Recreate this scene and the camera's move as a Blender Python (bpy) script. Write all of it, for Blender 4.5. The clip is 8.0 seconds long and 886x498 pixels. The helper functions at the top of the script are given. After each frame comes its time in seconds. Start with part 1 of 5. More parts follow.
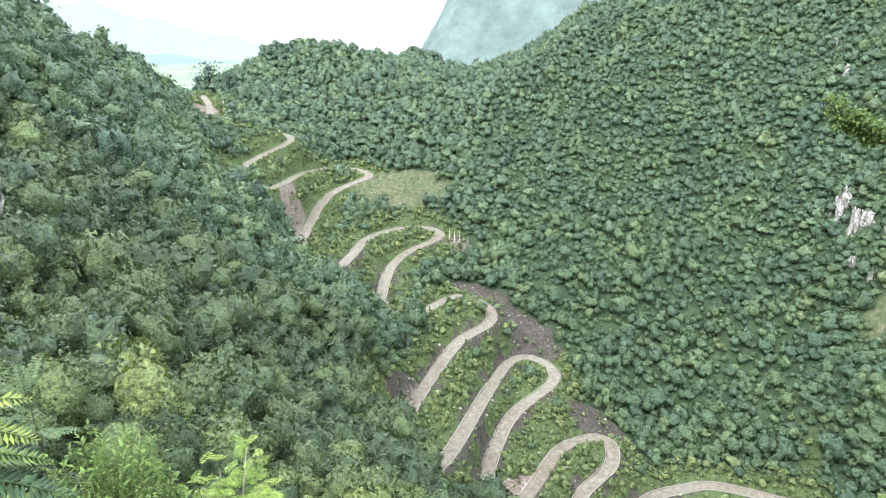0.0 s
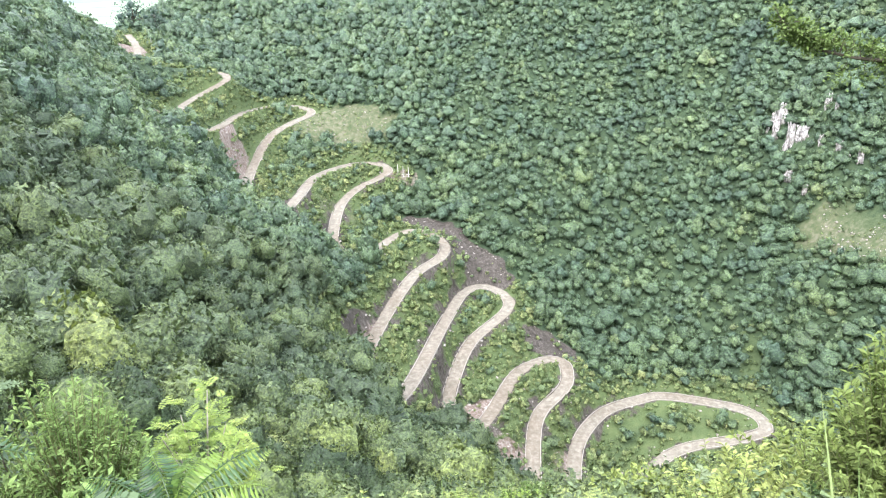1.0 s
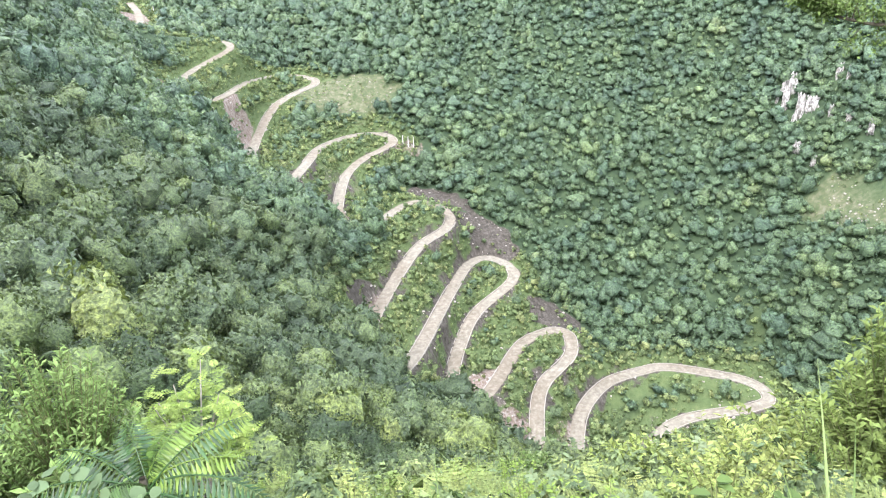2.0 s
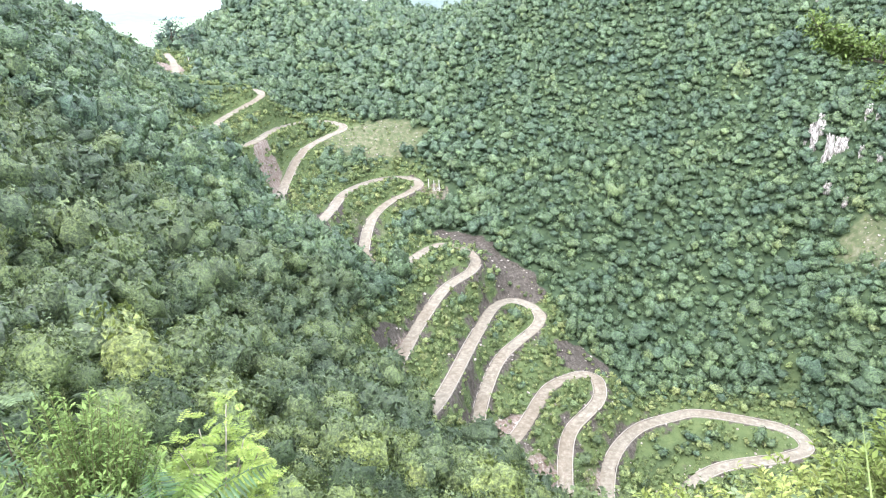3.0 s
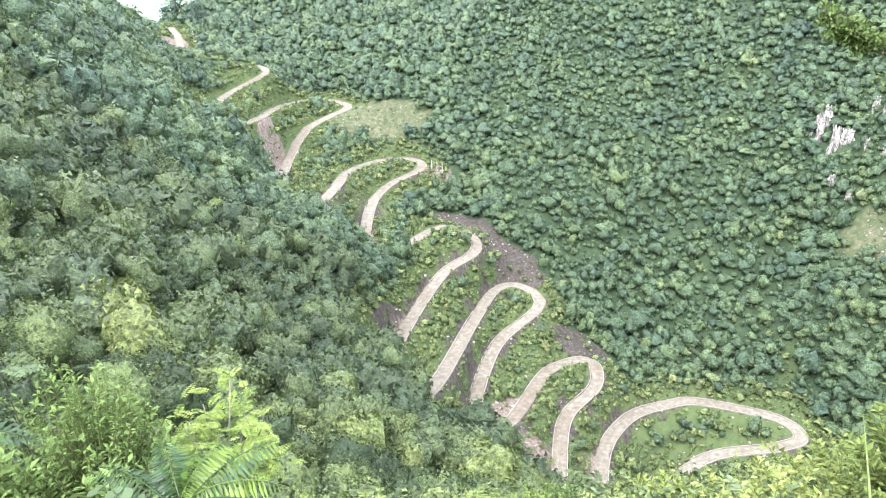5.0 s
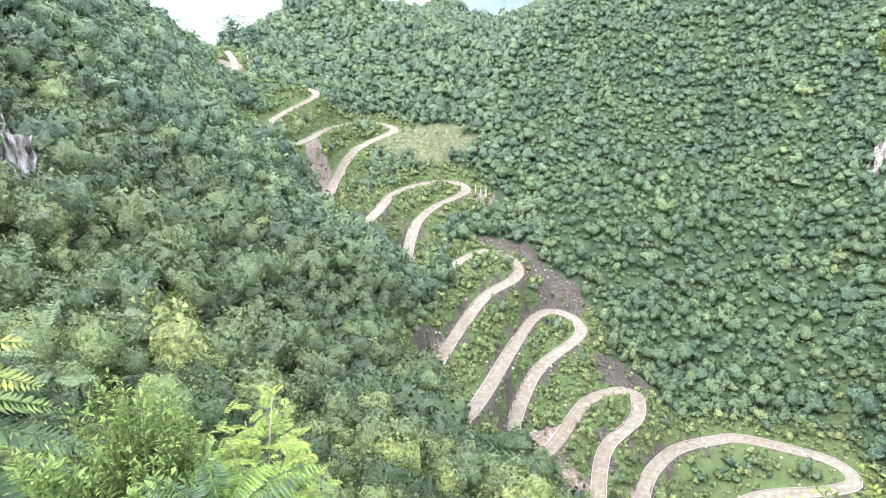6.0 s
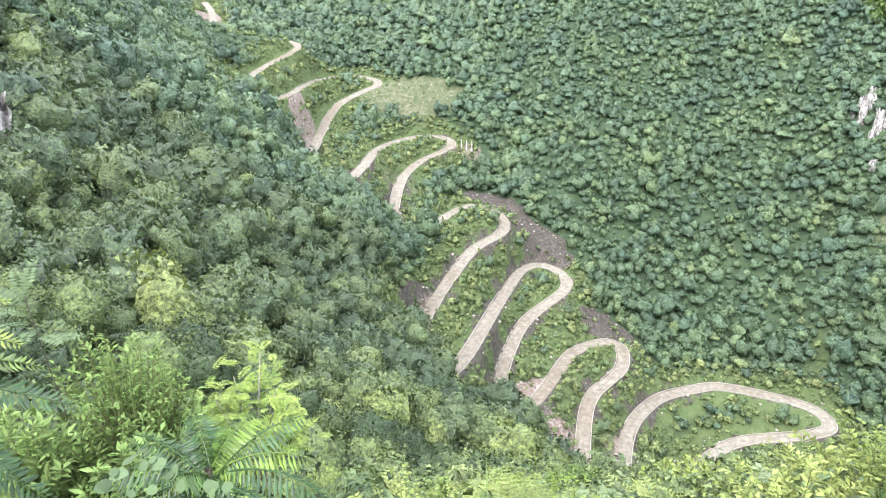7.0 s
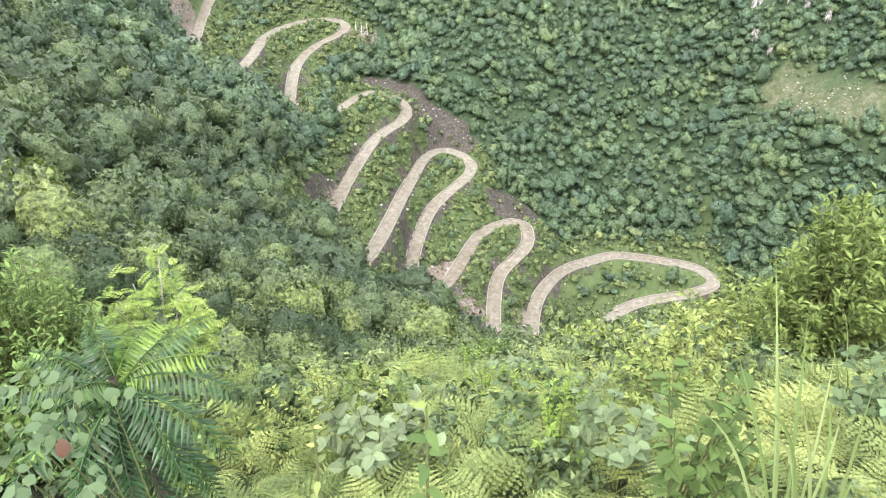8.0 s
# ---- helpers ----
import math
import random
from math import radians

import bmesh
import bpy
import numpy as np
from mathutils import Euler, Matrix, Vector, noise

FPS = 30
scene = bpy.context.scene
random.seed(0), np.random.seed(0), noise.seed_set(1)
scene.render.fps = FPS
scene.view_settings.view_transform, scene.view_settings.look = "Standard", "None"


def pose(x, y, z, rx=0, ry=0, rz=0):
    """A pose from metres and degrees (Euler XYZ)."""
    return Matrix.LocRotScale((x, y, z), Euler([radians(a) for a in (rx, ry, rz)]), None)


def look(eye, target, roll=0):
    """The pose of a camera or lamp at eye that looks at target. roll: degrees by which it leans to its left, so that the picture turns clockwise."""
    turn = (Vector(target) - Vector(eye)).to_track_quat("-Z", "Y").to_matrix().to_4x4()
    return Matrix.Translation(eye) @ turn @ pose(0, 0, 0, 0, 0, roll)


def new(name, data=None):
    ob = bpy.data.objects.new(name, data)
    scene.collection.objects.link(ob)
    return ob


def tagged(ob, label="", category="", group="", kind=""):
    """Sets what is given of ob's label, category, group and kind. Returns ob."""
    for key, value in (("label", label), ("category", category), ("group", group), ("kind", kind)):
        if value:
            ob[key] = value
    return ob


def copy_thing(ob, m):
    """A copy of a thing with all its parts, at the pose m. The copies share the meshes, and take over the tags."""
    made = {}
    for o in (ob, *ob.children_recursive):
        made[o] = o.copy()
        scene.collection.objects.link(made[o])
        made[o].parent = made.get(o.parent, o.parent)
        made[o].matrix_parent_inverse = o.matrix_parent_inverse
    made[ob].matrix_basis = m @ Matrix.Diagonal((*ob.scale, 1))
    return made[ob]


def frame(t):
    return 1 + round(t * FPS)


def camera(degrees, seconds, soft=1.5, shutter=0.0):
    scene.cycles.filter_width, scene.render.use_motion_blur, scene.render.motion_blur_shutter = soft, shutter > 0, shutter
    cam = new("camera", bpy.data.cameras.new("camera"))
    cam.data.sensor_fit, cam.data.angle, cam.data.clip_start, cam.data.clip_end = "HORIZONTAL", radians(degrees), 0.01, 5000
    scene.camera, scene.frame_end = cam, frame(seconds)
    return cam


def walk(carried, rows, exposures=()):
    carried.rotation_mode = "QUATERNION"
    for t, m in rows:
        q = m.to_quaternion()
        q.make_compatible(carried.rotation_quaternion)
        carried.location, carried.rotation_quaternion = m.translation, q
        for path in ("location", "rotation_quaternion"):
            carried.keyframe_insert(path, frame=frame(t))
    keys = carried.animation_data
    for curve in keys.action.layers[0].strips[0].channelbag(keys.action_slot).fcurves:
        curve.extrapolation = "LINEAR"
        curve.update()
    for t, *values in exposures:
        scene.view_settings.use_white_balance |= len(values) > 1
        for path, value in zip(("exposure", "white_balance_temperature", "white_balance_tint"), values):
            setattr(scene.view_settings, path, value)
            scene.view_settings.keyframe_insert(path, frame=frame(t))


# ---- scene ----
cam = camera(67.0, 8.0, soft=1.15)
walk(cam, [
    (0.0, pose(0.007, -0.243, 1.792, 73.00, -0.00, 0.00)),
    (0.5, pose(-0.026, -0.148, 1.715, 70.23, 1.24, -1.18)),
    (1.0, pose(-0.055, -0.069, 1.635, 67.32, 1.57, -5.01)),
    (1.5, pose(0.048, 0.045, 1.541, 63.80, 2.15, -6.61)),
    (2.0, pose(0.036, 0.022, 1.569, 64.87, 1.64, -4.55)),
    (2.2, pose(0.033, 0.019, 1.574, 66.01, 1.74, -1.22)),
    (3.3, pose(0.031, 0.039, 1.574, 68.75, 2.57, -3.04)),
    (3.5, pose(0.016, 0.036, 1.563, 66.53, 0.81, -4.32)),
    (4.0, pose(-0.007, 0.040, 1.558, 64.19, 1.46, -5.52)),
    (4.5, pose(-0.005, 0.044, 1.558, 64.09, 1.40, -5.56)),
    (5.0, pose(-0.004, 0.015, 1.595, 67.09, 1.22, -1.91)),
    (5.2, pose(-0.005, 0.005, 1.596, 69.30, 1.07, -0.81)),
    (6.3, pose(-0.022, 0.013, 1.612, 69.15, 1.10, 3.00)),
    (6.5, pose(-0.022, 0.013, 1.612, 69.12, 1.13, 3.45)),
    (7.0, pose(-0.022, 0.042, 1.583, 65.32, 1.09, 0.73)),
    (7.2, pose(-0.013, 0.037, 1.584, 62.40, 0.81, -1.99)),
    (7.5, pose(-0.000, 0.040, 1.579, 58.85, 0.20, -5.26)),
    (8.0, pose(0.006, 0.055, 1.563, 55.67, 0.48, -8.03)),
], exposures=[(0.0, 0.92, 6000, 11), (1.0, 1.26, 6030, 18), (6.5, 1.36, 6030, 18), (7.0, 1.26, 6080, 17), (8.0, 1.08, 6350, 15)])

# ---------------------------------------------------------------- light
SUN_EL, SUN_AZ = 54.0, 214.0
world = bpy.data.worlds.new("overcast_sky")
scene.world = world
world.use_nodes = True
wn, wl = world.node_tree.nodes, world.node_tree.links
sky = wn.new("ShaderNodeTexSky")
sky.sky_type = "NISHITA"
sky.sun_disc = False
sky.sun_elevation = radians(SUN_EL)
sky.sun_rotation = radians(SUN_AZ)
sky.air_density, sky.dust_density, sky.ozone_density = 1.0, 6.0, 1.0
veil = wn.new("ShaderNodeMix")
veil.data_type = "RGBA"
veil.inputs[0].default_value = 0.75
veil.inputs[7].default_value = (11.5, 12.0, 12.6, 1)
wl.new(sky.outputs[0], veil.inputs[6])
wl.new(veil.outputs[2], wn["Background"].inputs[0])
wn["Background"].inputs[1].default_value = 0.15
sun_data = bpy.data.lights.new("sun", "SUN")
sun_data.energy, sun_data.angle, sun_data.color = 1.5, radians(20), (1.0, 0.96, 0.9)
sun = new("sun", sun_data)
sun.matrix_world = look(
    (math.sin(radians(SUN_AZ)) * math.cos(radians(SUN_EL)) * 900, math.cos(radians(SUN_AZ)) * math.cos(radians(SUN_EL)) * 900,
     math.sin(radians(SUN_EL)) * 900), (0, 0, 0))


# ---------------------------------------------------------------- materials
def material(name, rough=0.6, spec=0.3):
    m = bpy.data.materials.new(name)
    m.use_nodes = True
    b = m.node_tree.nodes["Principled BSDF"]
    b.inputs["Roughness"].default_value = rough
    b.inputs["Specular IOR Level"].default_value = spec
    return m, m.node_tree.nodes, m.node_tree.links, b


def ramp(nodes, stops):
    r = nodes.new("ShaderNodeValToRGB")
    while len(r.color_ramp.elements) < len(stops):
        r.color_ramp.elements.new(0.5)
    for e, (p, c) in zip(r.color_ramp.elements, stops):
        e.position, e.color = p, (*c, 1)
    return r


def noise_tex(nodes, links, scale, detail=5, rough=0.6, coord="Object"):
    t = nodes.new("ShaderNodeTexNoise")
    t.inputs["Scale"].default_value, t.inputs["Detail"].default_value = scale, detail
    t.inputs["Roughness"].default_value = rough
    c = nodes.new("ShaderNodeTexCoord")
    links.new(c.outputs[coord], t.inputs["Vector"])
    return t


def mix(nodes, links, fac, a, b, kind="MIX"):
    m = nodes.new("ShaderNodeMix")
    m.data_type, m.blend_type = "RGBA", kind
    for k, v in ((0, fac), (6, a), (7, b)):
        if isinstance(v, (int, float)):
            m.inputs[k].default_value = v
        elif isinstance(v, tuple):
            m.inputs[k].default_value = (*v, 1)
        else:
            links.new(v, m.inputs[k])
    return m.outputs[2]


def bump(nodes, links, b, height, strength, distance):
    n = nodes.new("ShaderNodeBump")
    n.inputs["Strength"].default_value, n.inputs["Distance"].default_value = strength, distance
    links.new(height, n.inputs["Height"])
    links.new(n.outputs[0], b.inputs["Normal"])


def leaf_material(name, stops, through_light=0.35, rough=0.5, spec=0.35, per_leaf=0.35, grain=0.0):
    """Leaves: hue by the plant's own tint, each leaf a little lighter or darker, some light let through."""
    m, n, l, b = material(name, rough, spec)
    at = n.new("ShaderNodeAttribute")
    at.attribute_name = "tint"
    oi = n.new("ShaderNodeObjectInfo")
    add = n.new("ShaderNodeMath")
    add.operation = "MULTIPLY_ADD"
    add.inputs[1].default_value = 0.25
    l.new(oi.outputs["Random"], add.inputs[0])
    l.new(at.outputs["Fac"], add.inputs[2])
    r = ramp(n, stops)
    l.new(add.outputs[0], r.inputs[0])
    geo = n.new("ShaderNodeNewGeometry")
    mr = n.new("ShaderNodeMapRange")
    mr.inputs["To Min"].default_value, mr.inputs["To Max"].default_value = 1 - per_leaf, 1 + per_leaf
    l.new(geo.outputs["Random Per Island"], mr.inputs["Value"])
    hv = n.new("ShaderNodeHueSaturation")
    l.new(mr.outputs[0], hv.inputs["Value"])
    if grain:
        # sprays of many small leaves: light and dark specks, with relief
        t = noise_tex(n, l, grain, 3, 0.7)
        sp = ramp(n, [(0.38, (0.46, 0.49, 0.53)), (0.5, (0.93, 0.93, 0.93)), (0.62, (1.5, 1.45, 1.3))])
        l.new(t.outputs[0], sp.inputs[0])
        l.new(mix(n, l, 1.0, r.outputs[0], sp.outputs[0], "MULTIPLY"), hv.inputs["Color"])
        bump(n, l, b, t.outputs[0], 1.0, 1.1 / grain)
    else:
        l.new(r.outputs[0], hv.inputs["Color"])
    l.new(hv.outputs[0], b.inputs["Base Color"])
    tr = n.new("ShaderNodeBsdfTranslucent")
    warm = mix(n, l, 1.0, hv.outputs[0], (1.0, 1.0, 0.55), "MULTIPLY")
    l.new(warm, tr.inputs["Color"])
    ms = n.new("ShaderNodeMixShader")
    ms.inputs[0].default_value = through_light
    l.new(b.outputs[0], ms.inputs[1])
    l.new(tr.outputs[0], ms.inputs[2])
    l.new(ms.outputs[0], n["Material Output"].inputs[0])
    return m


# far woods: haze is put into the leaf colour as a bluer, greyer green
MAT_HAZED_FOREST = leaf_material("hazed_forest_leaves", [
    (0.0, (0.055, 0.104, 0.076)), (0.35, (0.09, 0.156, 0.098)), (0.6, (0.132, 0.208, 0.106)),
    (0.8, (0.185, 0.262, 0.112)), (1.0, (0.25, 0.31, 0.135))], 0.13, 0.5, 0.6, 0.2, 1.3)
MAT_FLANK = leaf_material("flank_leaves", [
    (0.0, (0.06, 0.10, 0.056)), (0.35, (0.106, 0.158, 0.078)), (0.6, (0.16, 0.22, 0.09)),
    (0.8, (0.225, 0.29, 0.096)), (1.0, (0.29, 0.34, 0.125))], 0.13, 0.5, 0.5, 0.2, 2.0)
MAT_TREE = leaf_material("tree_leaves", [
    (0.0, (0.045, 0.078, 0.036)), (0.35, (0.085, 0.13, 0.052)), (0.6, (0.145, 0.20, 0.07)), (1.0, (0.24, 0.29, 0.11))], 0.1, 0.5, 0.4, 0.25, 4.0)
MAT_SCRUB = leaf_material("scrub_leaves", [
    (0.0, (0.10, 0.15, 0.075)), (0.5, (0.175, 0.235, 0.095)), (1.0, (0.28, 0.32, 0.14))], 0.15, 0.6, 0.2, 0.45, 5.0)


def ground_material():
    m, n, l, b = material("hillside_ground", 0.9, 0.15)
    n1 = noise_tex(n, l, 0.35, 8, 0.65)
    n2 = noise_tex(n, l, 0.045, 4, 0.6)
    grass = ramp(n, [(0.25, (0.055, 0.09, 0.04)), (0.5, (0.10, 0.145, 0.06)), (0.75, (0.17, 0.20, 0.09))])
    l.new(n1.outputs[0], grass.inputs[0])
    grass2 = mix(n, l, n2.outputs[0], grass.outputs[0], (0.12, 0.16, 0.06))
    rock = ramp(n, [(0.34, (0.038, 0.034, 0.028)), (0.48, (0.082, 0.073, 0.06)), (0.6, (0.14, 0.126, 0.105)), (0.72, (0.26, 0.245, 0.21))])
    n3 = noise_tex(n, l, 0.8, 9, 0.75)
    # broken rock weathers in upright streaks
    streak = n.new("ShaderNodeMapping")
    streak.inputs["Scale"].default_value = (1, 1, 0.3)
    l.new(n["Texture Coordinate"].outputs["Object"], streak.inputs["Vector"])
    l.new(streak.outputs[0], n3.inputs["Vector"])
    l.new(n3.outputs[0], rock.inputs[0])
    scree = ramp(n, [(0.36, (0.13, 0.095, 0.07)), (0.5, (0.24, 0.19, 0.15)), (0.64, (0.38, 0.34, 0.3))])
    l.new(n3.outputs[0], scree.inputs[0])
    def zone(name):
        q = n.new("ShaderNodeAttribute")
        q.attribute_name = name
        return q.outputs["Fac"]

    straw = ramp(n, [(0.36, (0.075, 0.105, 0.05)), (0.5, (0.145, 0.145, 0.09)), (0.62, (0.25, 0.22, 0.175))])
    l.new(n1.outputs[0], straw.inputs[0])
    dry = n.new("ShaderNodeMath")
    dry.operation = "MULTIPLY"
    dry.inputs[1].default_value = 0.6
    l.new(zone("dry"), dry.inputs[0])
    grass2 = mix(n, l, dry.outputs[0], grass2, straw.outputs[0])
    # woodland floor: dark litter, with the shade between crowns put into its green
    shaded_litter = ramp(n, [(0.3, (0.035, 0.06, 0.035)), (0.7, (0.085, 0.125, 0.06))])
    l.new(n1.outputs[0], shaded_litter.inputs[0])
    grass2 = mix(n, l, zone("wood"), grass2, shaded_litter.outputs[0])
    at = n.new("ShaderNodeAttribute")
    at.attribute_name = "bare"
    # ragged edge between plants and bare earth
    ma = n.new("ShaderNodeMath")
    ma.operation = "MULTIPLY_ADD"
    ma.inputs[1].default_value = 0.9
    l.new(n1.outputs[0], ma.inputs[0])
    l.new(at.outputs["Fac"], ma.inputs[2])
    edge = ramp(n, [(0.78, (0, 0, 0)), (0.98, (1, 1, 1))])
    l.new(ma.outputs[0], edge.inputs[0])
    col = mix(n, l, edge.outputs[0], grass2, mix(n, l, zone("pale"), rock.outputs[0], scree.outputs[0]))
    l.new(col, b.inputs["Base Color"])
    bump(n, l, b, n3.outputs[0], 0.9, 0.8)
    return m


def road_material():
    m, n, l, b = material("packed_gravel", 0.9, 0.2)
    n1 = noise_tex(n, l, 0.5, 8, 0.7)
    n2 = noise_tex(n, l, 0.03, 3, 0.5)
    r = ramp(n, [(0.36, (0.18, 0.166, 0.128)), (0.5, (0.26, 0.242, 0.19)), (0.64, (0.36, 0.342, 0.278))])
    l.new(n1.outputs[0], r.inputs[0])
    r2 = ramp(n, [(0.35, (0.80, 0.74, 0.70)), (0.65, (1.0, 1.0, 1.0))])
    l.new(n2.outputs[0], r2.inputs[0])
    col = mix(n, l, 1.0, r.outputs[0], r2.outputs[0], "MULTIPLY")
    at = n.new("ShaderNodeAttribute")
    at.attribute_name = "rut"
    col = mix(n, l, at.outputs["Fac"], (0.2, 0.175, 0.13), col)
    l.new(col, b.inputs["Base Color"])
    bump(n, l, b, n1.outputs[0], 0.6, 0.1)
    return m


def plain(name, color, rough=0.8, vary=0.25, scale=2.0, spec=0.25, bump_d=0.05):
    m, n, l, b = material(name, rough, spec)
    t = noise_tex(n, l, scale, 7, 0.65)
    lo = tuple(c * (1 - vary) for c in color)
    hi = tuple(min(1, c * (1 + vary)) for c in color)
    r = ramp(n, [(0.3, lo), (0.7, hi)])
    l.new(t.outputs[0], r.inputs[0])
    l.new(r.outputs[0], b.inputs["Base Color"])
    bump(n, l, b, t.outputs[0], 0.5, bump_d)
    return m


MAT_GROUND = ground_material()
MAT_ROAD = road_material()
MAT_KERB = plain("kerb_concrete", (0.36, 0.33, 0.28), 0.85, 0.2, 1.5)
MAT_BARK = plain("bark", (0.11, 0.095, 0.07), 0.9, 0.35, 6.0)

# ---------------------------------------------------------------- the lie of the land
# Plan of the road from the lowest bend up to the saddle, in metres east and north of the lookout, laid out to fit the
# camera's view.
ROAD_LOOP = [(87, 195), (101, 207), (114, 212), (140, 213), (149, 216), (150, 222), (146, 228), (138, 232), (112, 239),
             (101, 236), (85, 229), (73, 217), (65, 204), (55, 175), (50, 164), (45, 159), (42, 164)]
ROAD_LOWER = [(48, 204), (53, 216), (67, 231), (70, 239), (70, 246), (65, 249), (58, 246), (49, 239), (26, 199), (20, 197),
              (16, 202), (16, 211), (21, 230), (30, 251), (50, 274), (52, 282), (48, 292), (40, 296), (32, 289), (20, 258)]
ROAD_MIDDLE = [(0, 198), (-5, 191), (-13, 196), (-16, 205), (-15, 215), (-1, 258), (9, 279), (21, 292), (24, 303), (19, 315),
               (8, 321), (-2, 308), (-11, 290), (-22, 285), (-29, 297), (-30, 315), (-27, 346), (-18, 366), (-7, 378), (-2, 389),
               (-8, 400), (-20, 399), (-31, 387), (-42, 361), (-46, 317)]
ROAD_UPPER = [(-50, 293), (-61, 290), (-68, 300), (-71, 320), (-72, 361), (-69, 402), (-60, 423), (-50, 440), (-53, 452),
              (-66, 460), (-74, 458), (-86, 425), (-86, 335), (-92, 318), (-105, 336), (-109, 366), (-97, 428), (-102, 438),
              (-113, 440), (-128, 433), (-141, 424), (-149, 424), (-154, 437), (-160, 467), (-172, 500), (-189, 537)]


def spline(points, step):
    """Centripetal Catmull-Rom through plan points, about every step metres."""
    q = np.array(points, float)
    q = np.vstack([2 * q[0] - q[1], q, 2 * q[-1] - q[-2]])
    out = []
    for i in range(1, len(q) - 2):
        p0, p1, p2, p3 = q[i - 1:i + 3]
        t0 = 0.0
        t1 = t0 + np.linalg.norm(p1 - p0) ** 0.5
        t2 = t1 + np.linalg.norm(p2 - p1) ** 0.5
        t3 = t2 + np.linalg.norm(p3 - p2) ** 0.5
        t = np.linspace(t1, t2, max(2, int(np.linalg.norm(p2 - p1) / step)), endpoint=False)[:, None]
        a1 = (t1 - t) / (t1 - t0) * p0 + (t - t0) / (t1 - t0) * p1
        a2 = (t2 - t) / (t2 - t1) * p1 + (t - t1) / (t2 - t1) * p2
        a3 = (t3 - t) / (t3 - t2) * p2 + (t - t2) / (t3 - t2) * p3
        b1 = (t2 - t) / (t2 - t0) * a1 + (t - t0) / (t2 - t0) * a2
        b2 = (t3 - t) / (t3 - t1) * a2 + (t - t1) / (t3 - t1) * a3
        out.append((t2 - t) / (t2 - t1) * b1 + (t - t1) / (t2 - t1) * b2)
    return np.vstack(out + [q[-2:-1]])


road_xy = spline(ROAD_LOOP + ROAD_LOWER + ROAD_MIDDLE + ROAD_UPPER, 1.0)
road_s = np.concatenate([[0], np.cumsum(np.linalg.norm(np.diff(road_xy, axis=0), axis=1))])
# the road climbs at about eight per cent
road_z = -183.93 + 0.07473 * road_s + 6.448e-6 * road_s ** 2 - 1.698e-9 * road_s ** 3
# the last pull to the saddle is steeper, to keep its place in the camera's view
road_z += 4.8 * np.clip((road_s - road_s[-1] + 185) / 60, 0, 1) + 1.5 * np.clip((road_s - road_s[-1] + 450) / 130, 0, 1)

# Heights of the slopes round it, set along the camera's sight lines at estimated ranges.
LEFT_FLANK = [(-57, 108, -47), (-59, 88, -33), (-99, 171, -34), (-137, 233, -3), (-170, 283, 17), (-184, 388, 0), (-175, 455, -32),
              (-123, 303, -45), (-84, 165, -48), (-84, 222, -63), (-91, 290, -63), (-68, 255, -79), (-55, 265, -92), (-41, 251, -94),
              (-28, 212, -101), (-18, 181, -113), (-7, 162, -120), (-48, 158, -76), (-33, 150, -88), (-43, 93, -56), (-23, 116, -78),
              (-14, 97, -73), (-1, 147, -116), (12, 130, -112), (20, 110, -103), (-7, 57, -52), (-12, 46, -42), (-26, 60, -42),
              (-32, 54, -34), (2, 51, -51), (12, 58, -58)]
RIGHT_FACE = [(15, 365, -125), (40, 323, -132), (66, 289, -148), (39, 385, -107), (67, 352, -114), (82, 448, -65), (72, 535, -12),
              (14, 475, -69), (32, 588, -32), (-36, 515, -62), (91, 276, -170), (134, 313, -147), (164, 413, -78), (184, 486, -11),
              (178, 263, -151), (202, 314, -117), (225, 374, -55), (259, 451, 7), (219, 536, 29), (132, 625, 34), (180, 229, -158),
              (208, 241, -123), (166, 221, -178)]
KNOLL = [(-74, 479, -77), (-145, 530, -52), (-197, 563, -37), (-207, 592, -40), (-178, 640, -40), (-165, 679, -2), (-124, 689, 2), (-78, 716, -12), (-56, 738, -20),
         (-27, 760, -5), (10, 740, -27), (-107, 579, -40), (-24, 432, -83), (-55, 493, -67), (-130, 770, -50), (-20, 850, -50)]
BEHIND = [(-230, 330, 5), (-270, 420, -40), (-230, 560, -55), (-300, 750, -60), (-250, 200, 60), (-160, 120, 40), (-120, 40, 30),
          (-60, -40, 30), (0, -60, 25), (60, -40, 5), (120, 20, -60), (200, 80, -150), (280, 160, -120), (330, 300, 0), (350, 450, 90),
          (300, 620, 110), (200, 770, 20), (60, 740, -50), (60, 860, -55), (420, 640, 140)]
LOOKOUT = [(0, 0, 0), (0, 2, -1.15), (-3, 2, -1.2), (3, 2, -1.1), (0, 5, -3.8), (0, 10, -8.6), (0, 15, -13.8), (0, 22, -24), (-5, 5, -3.4), (-10, 10, -8), (-10, 20, -19),
           (-18, 30, -26), (5, 5, -3.9), (10, 10, -8), (10, 16, -14), (14, 24, -25), (20, 15, -13), (30, 20, -20), (30, 32, -36),
           (40, 15, -22), (40, 40, -50), (60, 30, -45), (80, 60, -90), (60, 80, -100), (100, 120, -160), (40, 120, -120)]
VALLEY = [(60, 160, -172), (110, 170, -190), (150, 120, -178), (160, 180, -192), (75, 185, -180)]

spots = np.array(LEFT_FLANK + RIGHT_FACE + KNOLL + BEHIND + LOOKOUT + VALLEY, float)
along = np.linspace(0, len(road_xy) - 1, 170).astype(int)
anchors = np.vstack([spots, np.column_stack([road_xy[along], road_z[along]])])


def kernel(a, b):
    d2 = (a[:, None, 0] - b[None, :, 0]) ** 2 + (a[:, None, 1] - b[None, :, 1]) ** 2
    return np.sqrt(d2 + 16.0)


